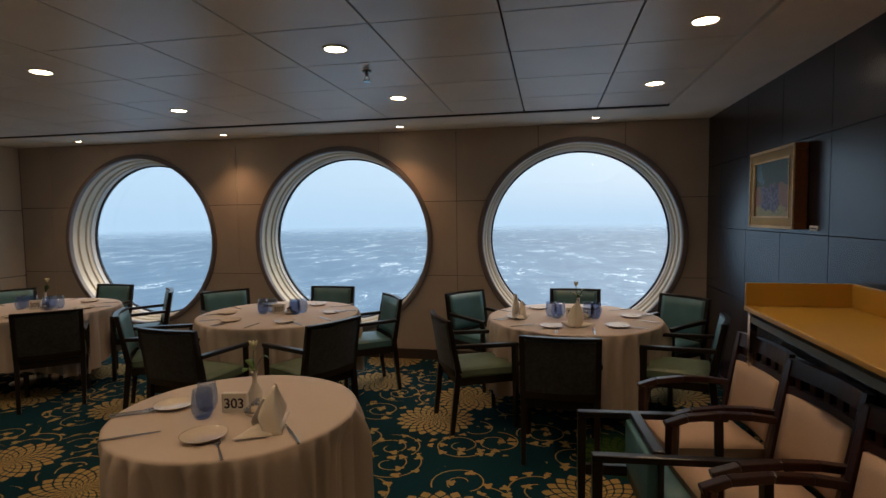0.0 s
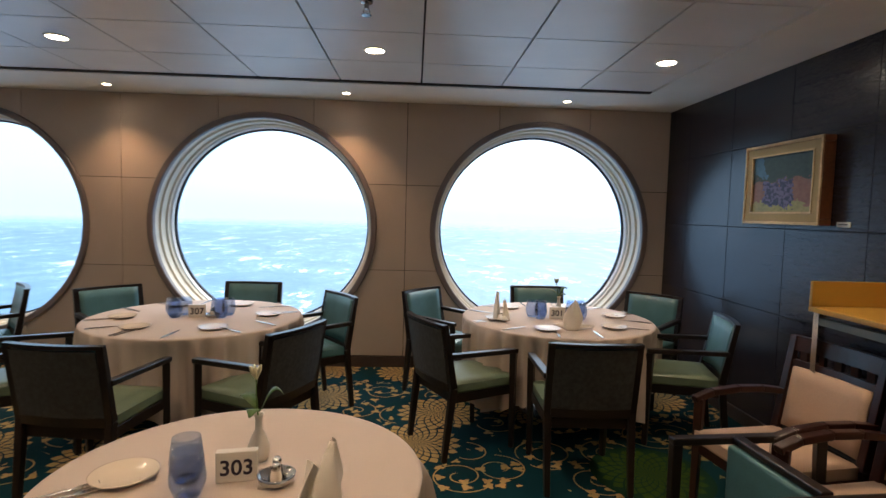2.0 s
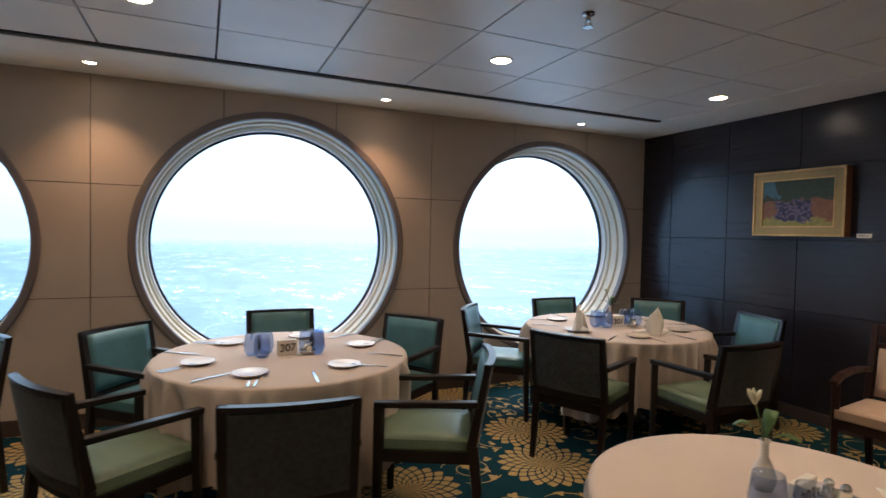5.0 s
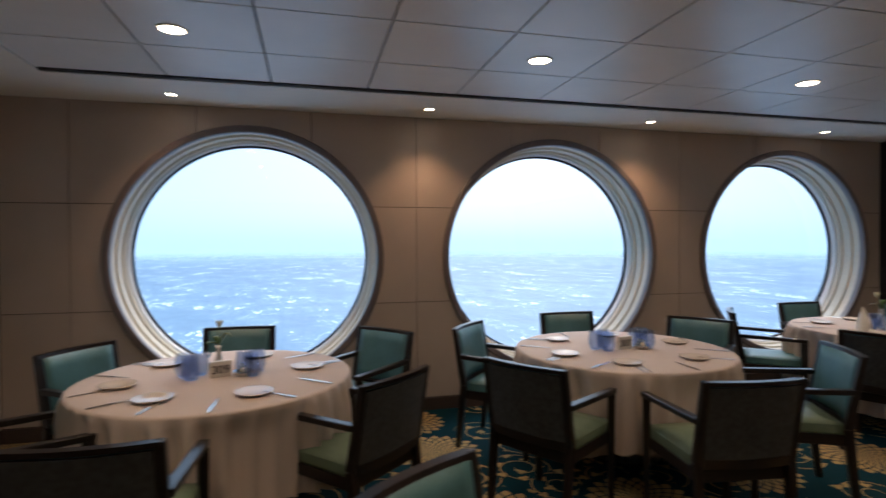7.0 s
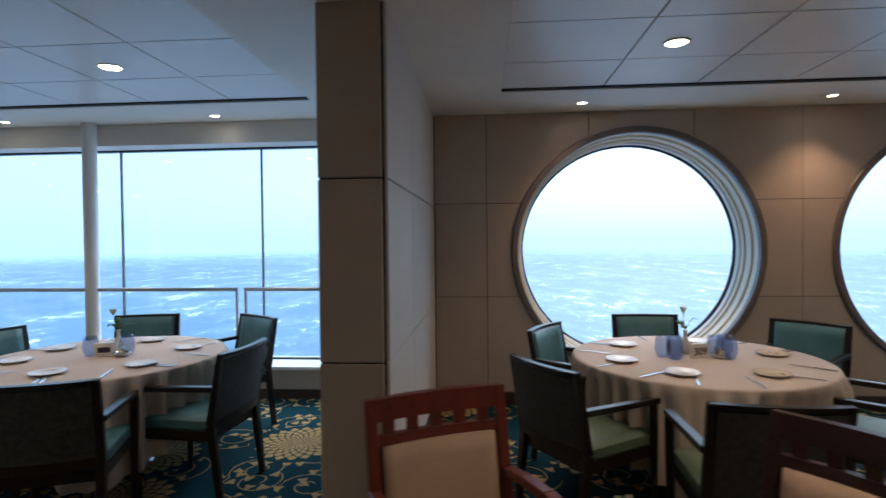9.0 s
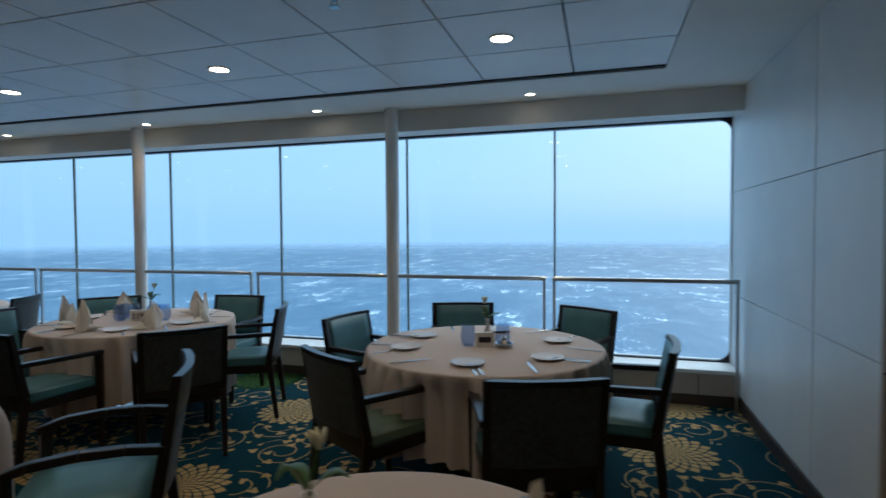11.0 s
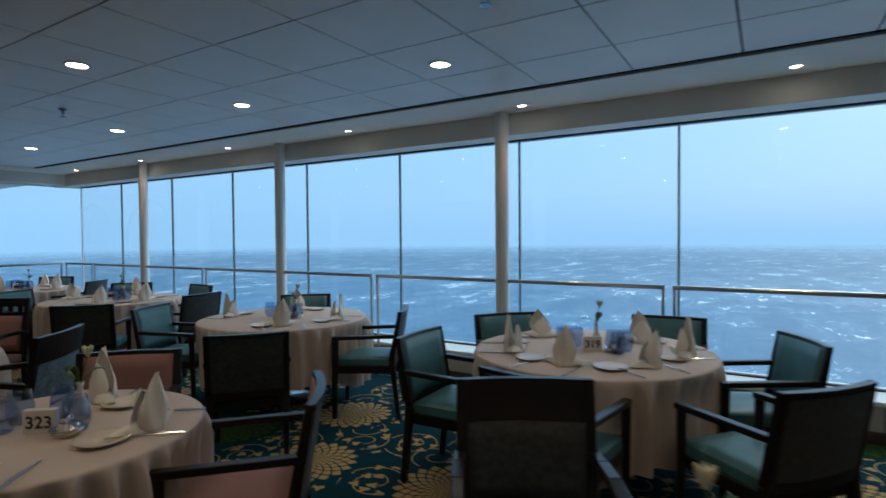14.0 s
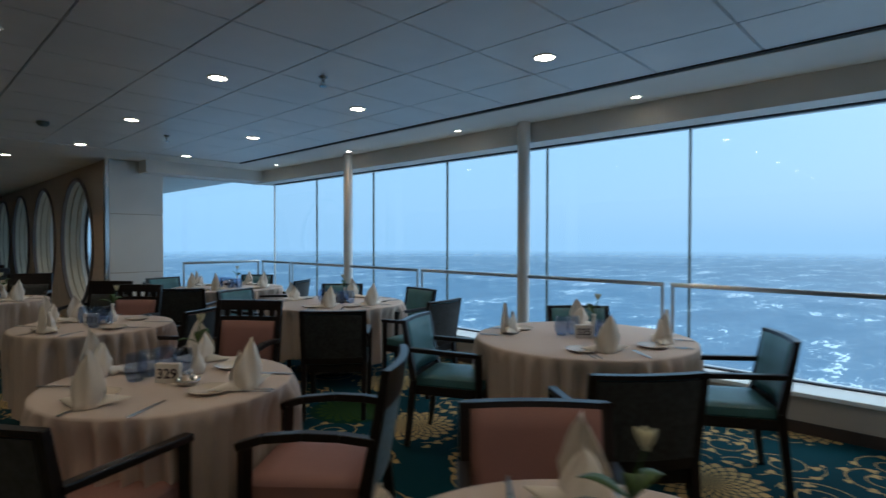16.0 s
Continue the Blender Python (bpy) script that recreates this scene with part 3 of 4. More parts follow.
# round-window wall that goes on beyond the bay
HX = (-23.70, -26.35, -29.00, -31.65)
wall = tagged(new("wall_far_north"), "beige panelled wall with a row of round windows", "wall", kind="structure")
for i, cx in enumerate(HX):
    for c, d in zip([0.0, 0.967, 1.805], [0.964, 1.802, CEIL]):
        part("panel", sheet_with_disc(cx - 1.322, cx + (1.84 if i == 0 else 1.322), c, d, 4.03, cx, PZ, PR, 0.4), M_WALL, wall)
    round_window("window_%d" % (i + 6), cx, 4.03)
tagged(part("wall_west", boxes((-34, -4, 0, -32.85, 4.45, CEIL)), M_WALL), "plain beige wall closing the far room", "wall", kind="structure")
tagged(part("wall_south", boxes((-34, -4.2, 0, 1.9, -4, CEIL)), M_WALL), "plain beige wall behind the dining room", "wall", kind="structure")

# ---- columns and rail ----
for i in range(4):
    x = -10.13 - 2 * D * i
    c = empty("column", "slim round white steel column by the window rail", "column", "window columns")
    c.location = (x, 6.225, 0)
    bm = bmesh.new()
    lathe(bm, [(0, 0), (0.062, 0), (0.062, CEIL + 0.005), (0, CEIL + 0.005)], 24)
    part("shaft", bm, M_WHITE, c, smooth=False)
    bm = bmesh.new()
    lathe(bm, [(0.06, 0.0), (0.075, 0.0), (0.075, 0.03), (0.06, 0.03)], 24)
    part("collar", bm, M_WHITE, c)


def rail_run(p0, p1, label="polished steel handrail with clear glass infill"):
    """One bay of rail: top tube, two end posts, infill pane."""
    r = empty("handrail", label, "railing", "window rail")
    p0, p1 = Vector(p0), Vector(p1)
    u = (p1 - p0).normalized()
    bm = bmesh.new()
    q = u.to_track_quat("Z", "Y").to_matrix().to_4x4()
    lathe(bm, [(0, 0), (0.019, 0), (0.019, (p1 - p0).length), (0, (p1 - p0).length)], 12, Matrix.Translation(p0 + Vector((0, 0, 1.05))) @ q)
    part("top_rail", bm, M_RAIL, r, smooth=False)
    for p in (p0 + u * 0.012, p1 - u * 0.012):
        bm = boxes((p.x - 0.011, p.y - 0.011, 0, p.x + 0.011, p.y + 0.011, 1.04))
        part("post", bm, M_RAIL, r)
    bm = bmesh.new()
    a, b = p0 + u * 0.05, p1 - u * 0.05
    bm.faces.new([bm.verts.new(v) for v in ((a.x, a.y, 0.12), (b.x, b.y, 0.12), (b.x, b.y, 0.98), (a.x, a.y, 0.98))])
    part("infill_pane", bm, M_PANE, r).visible_shadow = False


ends = [PL - 0.01, -8.69] + [-8.69 - 2 * D * i for i in range(1, 5)] + [-21.45]
for b, a in zip(ends, ends[1:]):
    if b - a > 0.2:
        rail_run((b - 0.03, 6.228, 0), (a + 0.03, 6.228, 0))
rail_run((-21.5, 6.2, 0), (-21.5, 4.95, 0))


# ---- ceiling fittings ----
def downlight(x, y, z, r, glow_mat, watts, cone, label):
    d = empty("downlight", label, "ceiling light", "recessed downlights")
    d.location = (x, y, z)
    bm = bmesh.new()
    lathe(bm, [(r, 0.004), (r * 1.18, 0.0), (r * 1.22, 0.004), (r * 1.2, 0.011), (r, 0.011)], 32)
    for v in bm.verts:
        v.co.z = -v.co.z + 0.006
    part("trim_ring", bm, M_SOFFIT, d)
    bm = bmesh.new()
    lathe(bm, [(0, -0.001), (r * 0.98, -0.001), (r * 0.98, 0.004), (0, 0.004)], 32)
    part("lens", bm, glow_mat, d, "glowing warm lens")
    lamp = new("downlight_lamp", bpy.data.lights.new("downlight_lamp", "SPOT"))
    lamp.data.energy, lamp.data.spot_size, lamp.data.spot_blend = watts, radians(cone), 1.0
    lamp.data.color, lamp.data.shadow_soft_size = ((1.0, 0.60, 0.33) if r < 0.05 else (1.0, 0.72, 0.45)), r
    lamp.parent = d
    lamp.location = (0, 0, -0.03)


for x in (0.42, -1.605, -3.70, -5.655, -8.83, -10.82, -12.81, -14.80, -16.79, -18.75, -20.65):
    near = x > -7
    downlight(x, 5.99 if near else 6.07, CEIL, 0.036, M_LAMPSMALL, 11 if near else 6, 100, "small round recessed downlight, lit, by the window wall")
for x in (0.74, -1.25, -3.29, -5.35):
    for y in (4.70, 3.38, 2.07, 0.76, -0.55):
        downlight(x, y, CEIL + 0.010, 0.062, M_LAMP, 11, 125, "round recessed downlight, lit, in ceiling panels")
for i in range(7):
    for y in (4.76, 3.48, 2.17, 0.86, -0.45):
        downlight(-8.84 - 2.0 * i, y, CEIL + 0.010, 0.062, M_LAMP, 8, 125, "round recessed downlight, lit, in ceiling panels")
for x, y in ((-22.5, 2.95), (-24.5, 2.95), (-26.5, 2.95), (-24.5, 0.8), (-28, 1.5)):
    downlight(x, y, CEIL, 0.06, M_LAMP, 16, 120, "round recessed downlight, lit, in the far ceiling")

sp = empty("sprinkler", "small steel ceiling sprinkler head", "sprinkler", "sprinkler heads")
bm = bmesh.new()
lathe(bm, [(0.0, 0.012), (0.034, 0.012), (0.030, 0.0), (0.012, -0.004), (0.012, -0.03), (0.0, -0.03)], 20)
part("body", bm, M_CHROME, sp)
bm = bmesh.new()
lathe(bm, [(0, -0.062), (0.026, -0.062), (0.026, -0.058), (0, -0.058)], 16)
part("deflector", bm, M_CHROME, sp)
bm = bmesh.new()
for s in (-1, 1):
    bar(bm, (0.011 * s, 0, -0.028), (0.018 * s, 0, -0.045), (0.004, 0.004))
    bar(bm, (0.018 * s, 0, -0.045), (0.004 * s, 0, -0.059), (0.004, 0.004))
part("yoke_arm", bm, M_CHROME, sp)
sp.location = (-1.23, 3.87, CEIL + 0.002)
for x, y in ((-4.66, 3.92), (-9.50, 3.92), (-12.10, 3.96), (-16.25, 4.00), (-19.45, 4.02)):
    copy_thing(sp, Matrix.Translation((x, y, CEIL + 0.002)))
det = empty("smoke_detector", "round grey ceiling smoke detector", "smoke detector")
bm = bmesh.new()
lathe(bm, [(0, 0.012), (0.055, 0.012), (0.055, -0.012), (0.035, -0.035), (0, -0.035)], 24)
part("housing", bm, M_ALU, det)
det.location = (-19.6, 2.89, CEIL + 0.002)

# ---- painting and service counter ----
pic = empty("framed_painting", "gilt-framed garden painting in dark greens and warm dabs", "painting")
pic.location = (XR - 0.001, 4.53, 1.80)
pic.scale = (1.5, 0.872, 1)
for nm, b in (("frame_side", (-0.05, -0.43, 0.235, -0.001, 0.43, 0.275)), ("frame_side", (-0.05, -0.43, -0.275, -0.001, 0.43, -0.235)),
              ("frame_side", (-0.05, -0.43, -0.234, -0.001, -0.39, 0.234)), ("frame_side", (-0.05, 0.39, -0.234, -0.001, 0.43, 0.234))):
    part(nm, soften(boxes(b), 0.006), M_FRAMEWOOD, pic)
for y0, z0, y1, z1 in ((-0.43, 0.255, 0.43, 0.275), (-0.43, -0.275, 0.43, -0.255), (-0.43, -0.254, -0.41, 0.254), (0.41, -0.254, 0.43, 0.254)):
    part("gilt_edge", soften(boxes((-0.058, y0, z0, -0.051, y1, z1)), 0.002, 1), M_GOLD, pic)
for y0, z0, y1, z1 in ((-0.408, 0.20, 0.408, 0.253), (-0.408, -0.253, 0.408, -0.20), (-0.408, -0.199, -0.345, 0.199), (0.345, -0.199, 0.408, 0.199)):
    part("mount", boxes((-0.052, y0, z0, -0.046, y1, z1)), M_MOUNT, pic, "olive-beige linen mount")
for y0, z0, y1, z1 in ((-0.346, 0.19, 0.346, 0.202), (-0.346, -0.202, 0.346, -0.19), (-0.346, -0.189, -0.334, 0.189), (0.334, -0.189, 0.346, 0.189)):
    part("gilt_slip", boxes((-0.055, y0, z0, -0.045, y1, z1)), M_GOLD, pic)
part("canvas", boxes((-0.047, -0.344, -0.2, -0.04, 0.344, 0.2)), M_CANVAS, pic, "painted canvas of trees and flowers")
cap = empty("caption_plate", "small white caption plate on the dark wall", "label")
cap.location = (XR - 0.001, 4.06, 1.535)
part("plate", soften(boxes((-0.006, -0.05, -0.016, 0.0, 0.05, 0.016)), 0.001, 1), M_SIGN, cap)
part("caption_line", boxes((-0.008, -0.035, -0.003, -0.0055, 0.035, 0.003)), M_INK, cap)

CX, CY, CZ = 1.02, 3.60, 1.125
cab = empty("service_counter", "dark wooden service counter against the veneer wall", "counter")
part("body", boxes((CX + 0.18, -1.5, 0.1, XR - 0.004, CY - 0.06, CZ - 0.0255)), M_NAVY, cab)
part("plinth", boxes((CX + 0.22, -1.5, 0, XR - 0.004, CY - 0.08, 0.1)), M_BASE, cab)
for i in range(6):
    y1 = CY - 0.09 - 0.86 * i
    d = part("door", soften(boxes((CX + 0.155, y1 - 0.84, 0.14, CX + 0.182, y1, CZ - 0.16)), 0.003), M_NAVY, cab)
    part("handle", soften(boxes((CX + 0.132, y1 - 0.72, CZ - 0.23, CX + 0.156, y1 - 0.12, CZ - 0.215)), 0.003), M_STEEL, d, "steel bar handle")
part("edge_strip", boxes((CX + 0.02, -1.5, CZ - 0.085, CX + 0.064, CY - 0.05, CZ - 0.05)), M_ALU, cab)
part("corner_post", boxes((CX + 0.015, CY - 0.055, 0.0, CX + 0.05, CY - 0.02, CZ - 0.0255)), M_STEEL, cab)
top = empty("worktop", "mustard-yellow worktop with raised back edge", "worktop")
part("slab", soften(boxes((CX, -1.5, CZ - 0.025, XR - 0.003, CY, CZ)), 0.004), M_COUNTER, top)
part("upstand", soften(boxes((CX + 0.002, CY - 0.02, CZ + 0.001, XR - 0.003, CY - 0.001, CZ + 0.128)), 0.003), M_COUNTER, top)
part("upstand", soften(boxes((XR - 0.024, -1.5, CZ + 0.001, XR - 0.003, CY - 0.021, CZ + 0.128)), 0.003), M_COUNTER, top)


# ---- chairs ----
def curved_panel(z0, z1, half, t0, t1, nx=10, nz=5, puff=0.0):
    """An upright panel bowed to the rear; t0 and t1 are its rear and front faces from the stile line."""
    bm = bmesh.new()
    grids = []
    for side, t in ((0, t0), (1, t1)):
        g = []
        for j in range(nz + 1):
            z = z0 + (z1 - z0) * j / nz
            line = []
            for i in range(nx + 1):
                u = -half + 2 * half * i / nx
                y = -0.235 - (z - 0.45) * 0.17 - 0.030 * (1 - (u / 0.25) ** 2) + t
                edge = min(1, 4 * min(i, nx - i) / nx, 4 * min(j, nz - j) / nz)
                line.append(bm.verts.new((u, y + side * puff * edge, z)))
            g.append(line)
        grids.append(g)
    for g in grids:
        for j in range(nz):
            for i in range(nx):
                bm.faces.new((g[j][i], g[j][i + 1], g[j + 1][i + 1], g[j + 1][i]))
    a, b = grids
    for i in range(nx):
        bm.faces.new((a[0][i], a[0][i + 1], b[0][i + 1], b[0][i]))
        bm.faces.new((a[nz][i], a[nz][i + 1], b[nz][i + 1], b[nz][i]))
    for j in range(nz):
        bm.faces.new((a[j][0], a[j + 1][0], b[j + 1][0], b[j][0]))
        bm.faces.new((a[j][nx], a[j + 1][nx], b[j + 1][nx], b[j][nx]))
    return bm


def make_chair(label, wood, seat_mat, front_mat, rear_mat, style):
    """An armchair that faces +y. style: plain, wood_top or slatted."""
    c = empty("dining_chair", label, "chair", "dining chairs")
    top = {"plain": 0.865, "wood_top": 0.93, "slatted": 0.955}[style]
    back_y = lambda z: -0.235 - (z - 0.45) * 0.17
    for s in (-1, 1):
        bm = bmesh.new()
        bar(bm, (0.238 * s, 0.232, 0), (0.244 * s, 0.222, 0.64), (0.030, 0.034), (0.042, 0.044))
        part("leg", soften(bm, 0.004), wood, c)
        bm = bmesh.new()
        bar(bm, (0.232 * s, -0.285, 0), (0.236 * s, -0.232, 0.46), (0.030, 0.034), (0.042, 0.046))
        part("leg", soften(bm, 0.004), wood, c)
        bm = bmesh.new()
        if style == "plain":
            bar(bm, (0.244 * s, 0.247, 0.652), (0.244 * s, -0.262, 0.668), (0.046, 0.030))
        else:
            pts = [(0.246 * s, 0.252, 0.635), (0.250 * s, 0.15, 0.668), (0.250 * s, 0.0, 0.682), (0.248 * s, -0.14, 0.678), (0.244 * s, -0.27, 0.66)]
            for p, q in zip(pts, pts[1:]):
                bar(bm, p, q, (0.044, 0.032))
        part("arm", soften(bm, 0.005), wood, c)
        bm = bmesh.new()
        bar(bm, (0.236 * s, -0.232, 0.46), (0.240 * s, back_y(top), top), (0.040, 0.046), (0.036, 0.030))
        part("stile", soften(bm, 0.004), wood, c)
    part("seat_frame", soften(boxes((-0.24, -0.235, 0.365, 0.24, 0.235, 0.425)), 0.004), wood, c)
    bm = boxes((-0.235, -0.225, 0.426, 0.235, 0.25, 0.492))
    bmesh.ops.subdivide_edges(bm, edges=list(bm.edges), cuts=4, use_grid_fill=True)
    for v in bm.verts:
        if v.co.z > 0.48:
            k = min(1, (0.235 - abs(v.co.x)) * 9) * min(1, min(v.co.y + 0.225, 0.25 - v.co.y) * 9)
            v.co.z += 0.014 * k - 0.012
    part("seat", bm, seat_mat, c, smooth=True)
    if style == "plain":
        part("backrest", curved_panel(0.505, 0.845, 0.218, 0.0, 0.026, puff=0.010), front_mat, c, smooth=True)
        part("back_panel", curved_panel(0.47, 0.835, 0.222, -0.014, -0.001), rear_mat, c)
        part("top_rail", curved_panel(0.845, top, 0.248, -0.018, 0.020, nz=1), wood, c)
        part("lower_rail", curved_panel(0.44, 0.49, 0.222, -0.017, 0.016, nz=1), wood, c)
    elif style == "wood_top":
        part("backrest", curved_panel(0.50, 0.775, 0.218, 0.0, 0.026, puff=0.010), front_mat, c, smooth=True)
        part("back_panel", curved_panel(0.47, 0.775, 0.222, -0.014, -0.001), rear_mat, c)
        part("top_rail", curved_panel(0.777, top, 0.256, -0.016, 0.018, nz=2), wood, c)
    else:
        part("backrest", curved_panel(0.50, 0.802, 0.205, 0.0, 0.026, puff=0.010), front_mat, c, smooth=True)
        part("back_panel", curved_panel(0.47, 0.802, 0.222, -0.014, -0.001), rear_mat, c)
        part("lower_rail", curved_panel(0.804, 0.835, 0.230, -0.014, 0.014, nz=1), wood, c)
        part("top_rail", curved_panel(0.882, top, 0.256, -0.016, 0.016, nz=1), wood, c)
        for i in range(5):
            u = -0.176 + 0.088 * i
            y = back_y(0.86) - 0.030 * (1 - (u / 0.25) ** 2)
            part("slat", boxes((u - 0.019, y - 0.010, 0.830, u + 0.019, y + 0.010, 0.886)), wood, c)
    return c


CH_TEAL = make_chair("dark wood armchair with teal leather seat and back", M_WOOD, M_TEAL, M_TEAL, M_REAR, "plain")
CH_GREEN = make_chair("dark wood armchair with sage green seat and teal back", M_WOOD, M_GREEN, M_TEAL, M_REAR, "plain")
CH_TOP = make_chair("dark wood armchair with broad wooden top rail and grey-teal upholstery", M_WOOD, M_TEAL, M_REAR, M_REAR, "wood_top")
CH_SLAT = make_chair("mahogany armchair with slatted top rail and beige upholstery", M_REDWOOD, M_TAN, M_TAN, M_REAR, "slatted")
CH_DSLAT = make_chair("dark mahogany armchair with slatted top rail and beige upholstery", M_DARKMAHOG, M_TAN, M_TAN, M_REAR, "slatted")
CH_PINK = make_chair("dark wood armchair with dusty pink seat and back", M_WOOD, M_PINK, M_PINK, M_REAR, "plain")
CH_PSLAT = make_chair("dark wood armchair with slatted top rail and dusty pink upholstery", M_WOOD, M_PINK, M_PINK, M_REAR, "slatted")
CH_PTOP = make_chair("dark wood armchair with broad wooden top rail and dusty pink seat", M_WOOD, M_PINK, M_PINK, M_REARPALE, "wood_top")
used = set()


def seat_chair(kind, bx, by, facing):
    """Stand a chair by the middle of its back's top edge and the way it faces."""
    a = radians(facing)
    m = Matrix.Translation((bx + 0.325 * math.cos(a), by + 0.325 * math.sin(a), 0)) @ Matrix.Rotation(a - math.pi / 2, 4, "Z")
    if kind.name in used:
        return copy_thing(kind, m)
    used.add(kind.name)
    kind.matrix_basis = m
    return kind


SEATS = (
    (CH_TEAL, ((0.23, 6.13, 270), (-0.90, 5.80, -40), (1.22, 5.72, 223), (-2.43, 6.06, 270), (-3.50, 5.60, -41), (-1.53, 5.42, 216),
               (-5.18, 5.95, 268), (-6.06, 5.35, -31), (-4.12, 5.55, 221),
               (-9.38, 5.92, 285), (-10.06, 5.08, -12), (-8.47, 3.71, 109), (-7.89, 4.59, 175), (-8.35, 5.85, 236),
               (-12.74, 5.53, -42), (-11.60, 5.95, 275), (-10.78, 5.42, 206), (-10.75, 4.28, 139), (-12.88, 4.52, 2), (-11.87, 3.87, 83),
               (-15.18, 5.80, -48), (-13.60, 5.40, 210), (-13.78, 3.93, 139), (-15.72, 4.42, 25),
               (-16.35, 4.15, 138), (-17.28, 6.02, 265), (-16.25, 5.33, 188), (-18.62, 4.42, 20), (-18.45, 5.75, -45),
               (-19.15, 4.05, 140), (-21.2, 4.55, 15), (-20.85, 5.85, -50), (-19.35, 5.75, 215), (-20.3, 4.05, 80))),
    (CH_GREEN, ((-0.89, 4.44, 27), (0.03, 3.81, 88), (1.24, 4.61, 165), (-3.60, 4.25, 34), (-2.69, 3.66, 83), (-1.60, 4.13, 153),
                (-6.20, 4.19, 34), (-5.38, 3.54, 87), (-4.25, 4.18, 132), (-9.58, 3.91, 58), (-4.40, 3.095, -55))),
    (CH_TOP, ((-11.76, 3.59, -61), (-9.93, 3.38, 219), (-20.0, 3.6, -50), (-22.4, 3.2, -20), (-24.4, 3.0, 200), (-26, 3.1, -20))),
    (CH_SLAT, ((-6.64, 3.36, -64),)),
    (CH_DSLAT, ((-5.44, 3.00, 214), (1.08, 3.46, 188), (1.11, 2.88, 188), (1.11, 2.27, 188))),
    (CH_PINK, ((-13.925, 3.295, -47), (-12.54, 3.30, 222), (-15.0, 1.95, 115), (-17.2, 3.55, 212))),
    (CH_PTOP, ((-14.56, 3.235, 221),)),
    (CH_PSLAT, ((-16.75, 3.68, -52), (-18.9, 3.55, -50))),
)


def low_armchair():
    """A tub-like armchair, facing +y, whose low back runs between long arms."""
    c = empty("low_armchair", "dark wood low armchair with teal leather back by counter", "chair")
    for s in (-1, 1):
        bm = bmesh.new()
        bar(bm, (0.245 * s, 0.25, 0), (0.245 * s, 0.25, 0.63), (0.032, 0.034), (0.040, 0.042))
        part("leg", soften(bm, 0.004), M_WOOD, c)
        part("side_rail", soften(boxes((0.245 * s - 0.014, 0.0, 0.335, 0.245 * s + 0.014, 0.232, 0.385)), 0.003), M_WOOD, c)
        bm = bmesh.new()
        bar(bm, (0.240 * s, -0.42, 0), (0.245 * s, -0.40, 0.63), (0.032, 0.034), (0.040, 0.042))
        part("leg", soften(bm, 0.004), M_WOOD, c)
        bm = bmesh.new()
        bar(bm, (0.245 * s, 0.272, 0.643), (0.245 * s, -0.44, 0.643), (0.046, 0.030))
        part("arm", soften(bm, 0.006), M_WOOD, c)
    part("seat_frame", soften(boxes((-0.235, -0.42, 0.33, 0.235, 0.03, 0.39)), 0.004), M_WOOD, c)
    part("seat", soften(boxes((-0.23, -0.41, 0.391, 0.23, -0.026, 0.45)), 0.016), M_TEAL, c, smooth=True)
    part("backrest", soften(boxes((-0.220, 0.0, 0.40, 0.220, 0.045, 0.635)), 0.014), M_TEAL, c, smooth=True)
    part("back_panel", boxes((-0.220, -0.022, 0.34, 0.220, -0.001, 0.635)), M_REAR, c)
    part("top_rail", soften(boxes((-0.222, -0.026, 0.636, 0.222, 0.022, 0.665)), 0.006), M_WOOD, c)
    return c


low_armchair().matrix_basis = Matrix.Translation((0.39, 2.885, 0)) @ Matrix.Rotation(radians(94), 4, "Z")
for kind, places in SEATS:
    for bx, by, facing in places:
        seat_chair(kind, bx, by, facing)


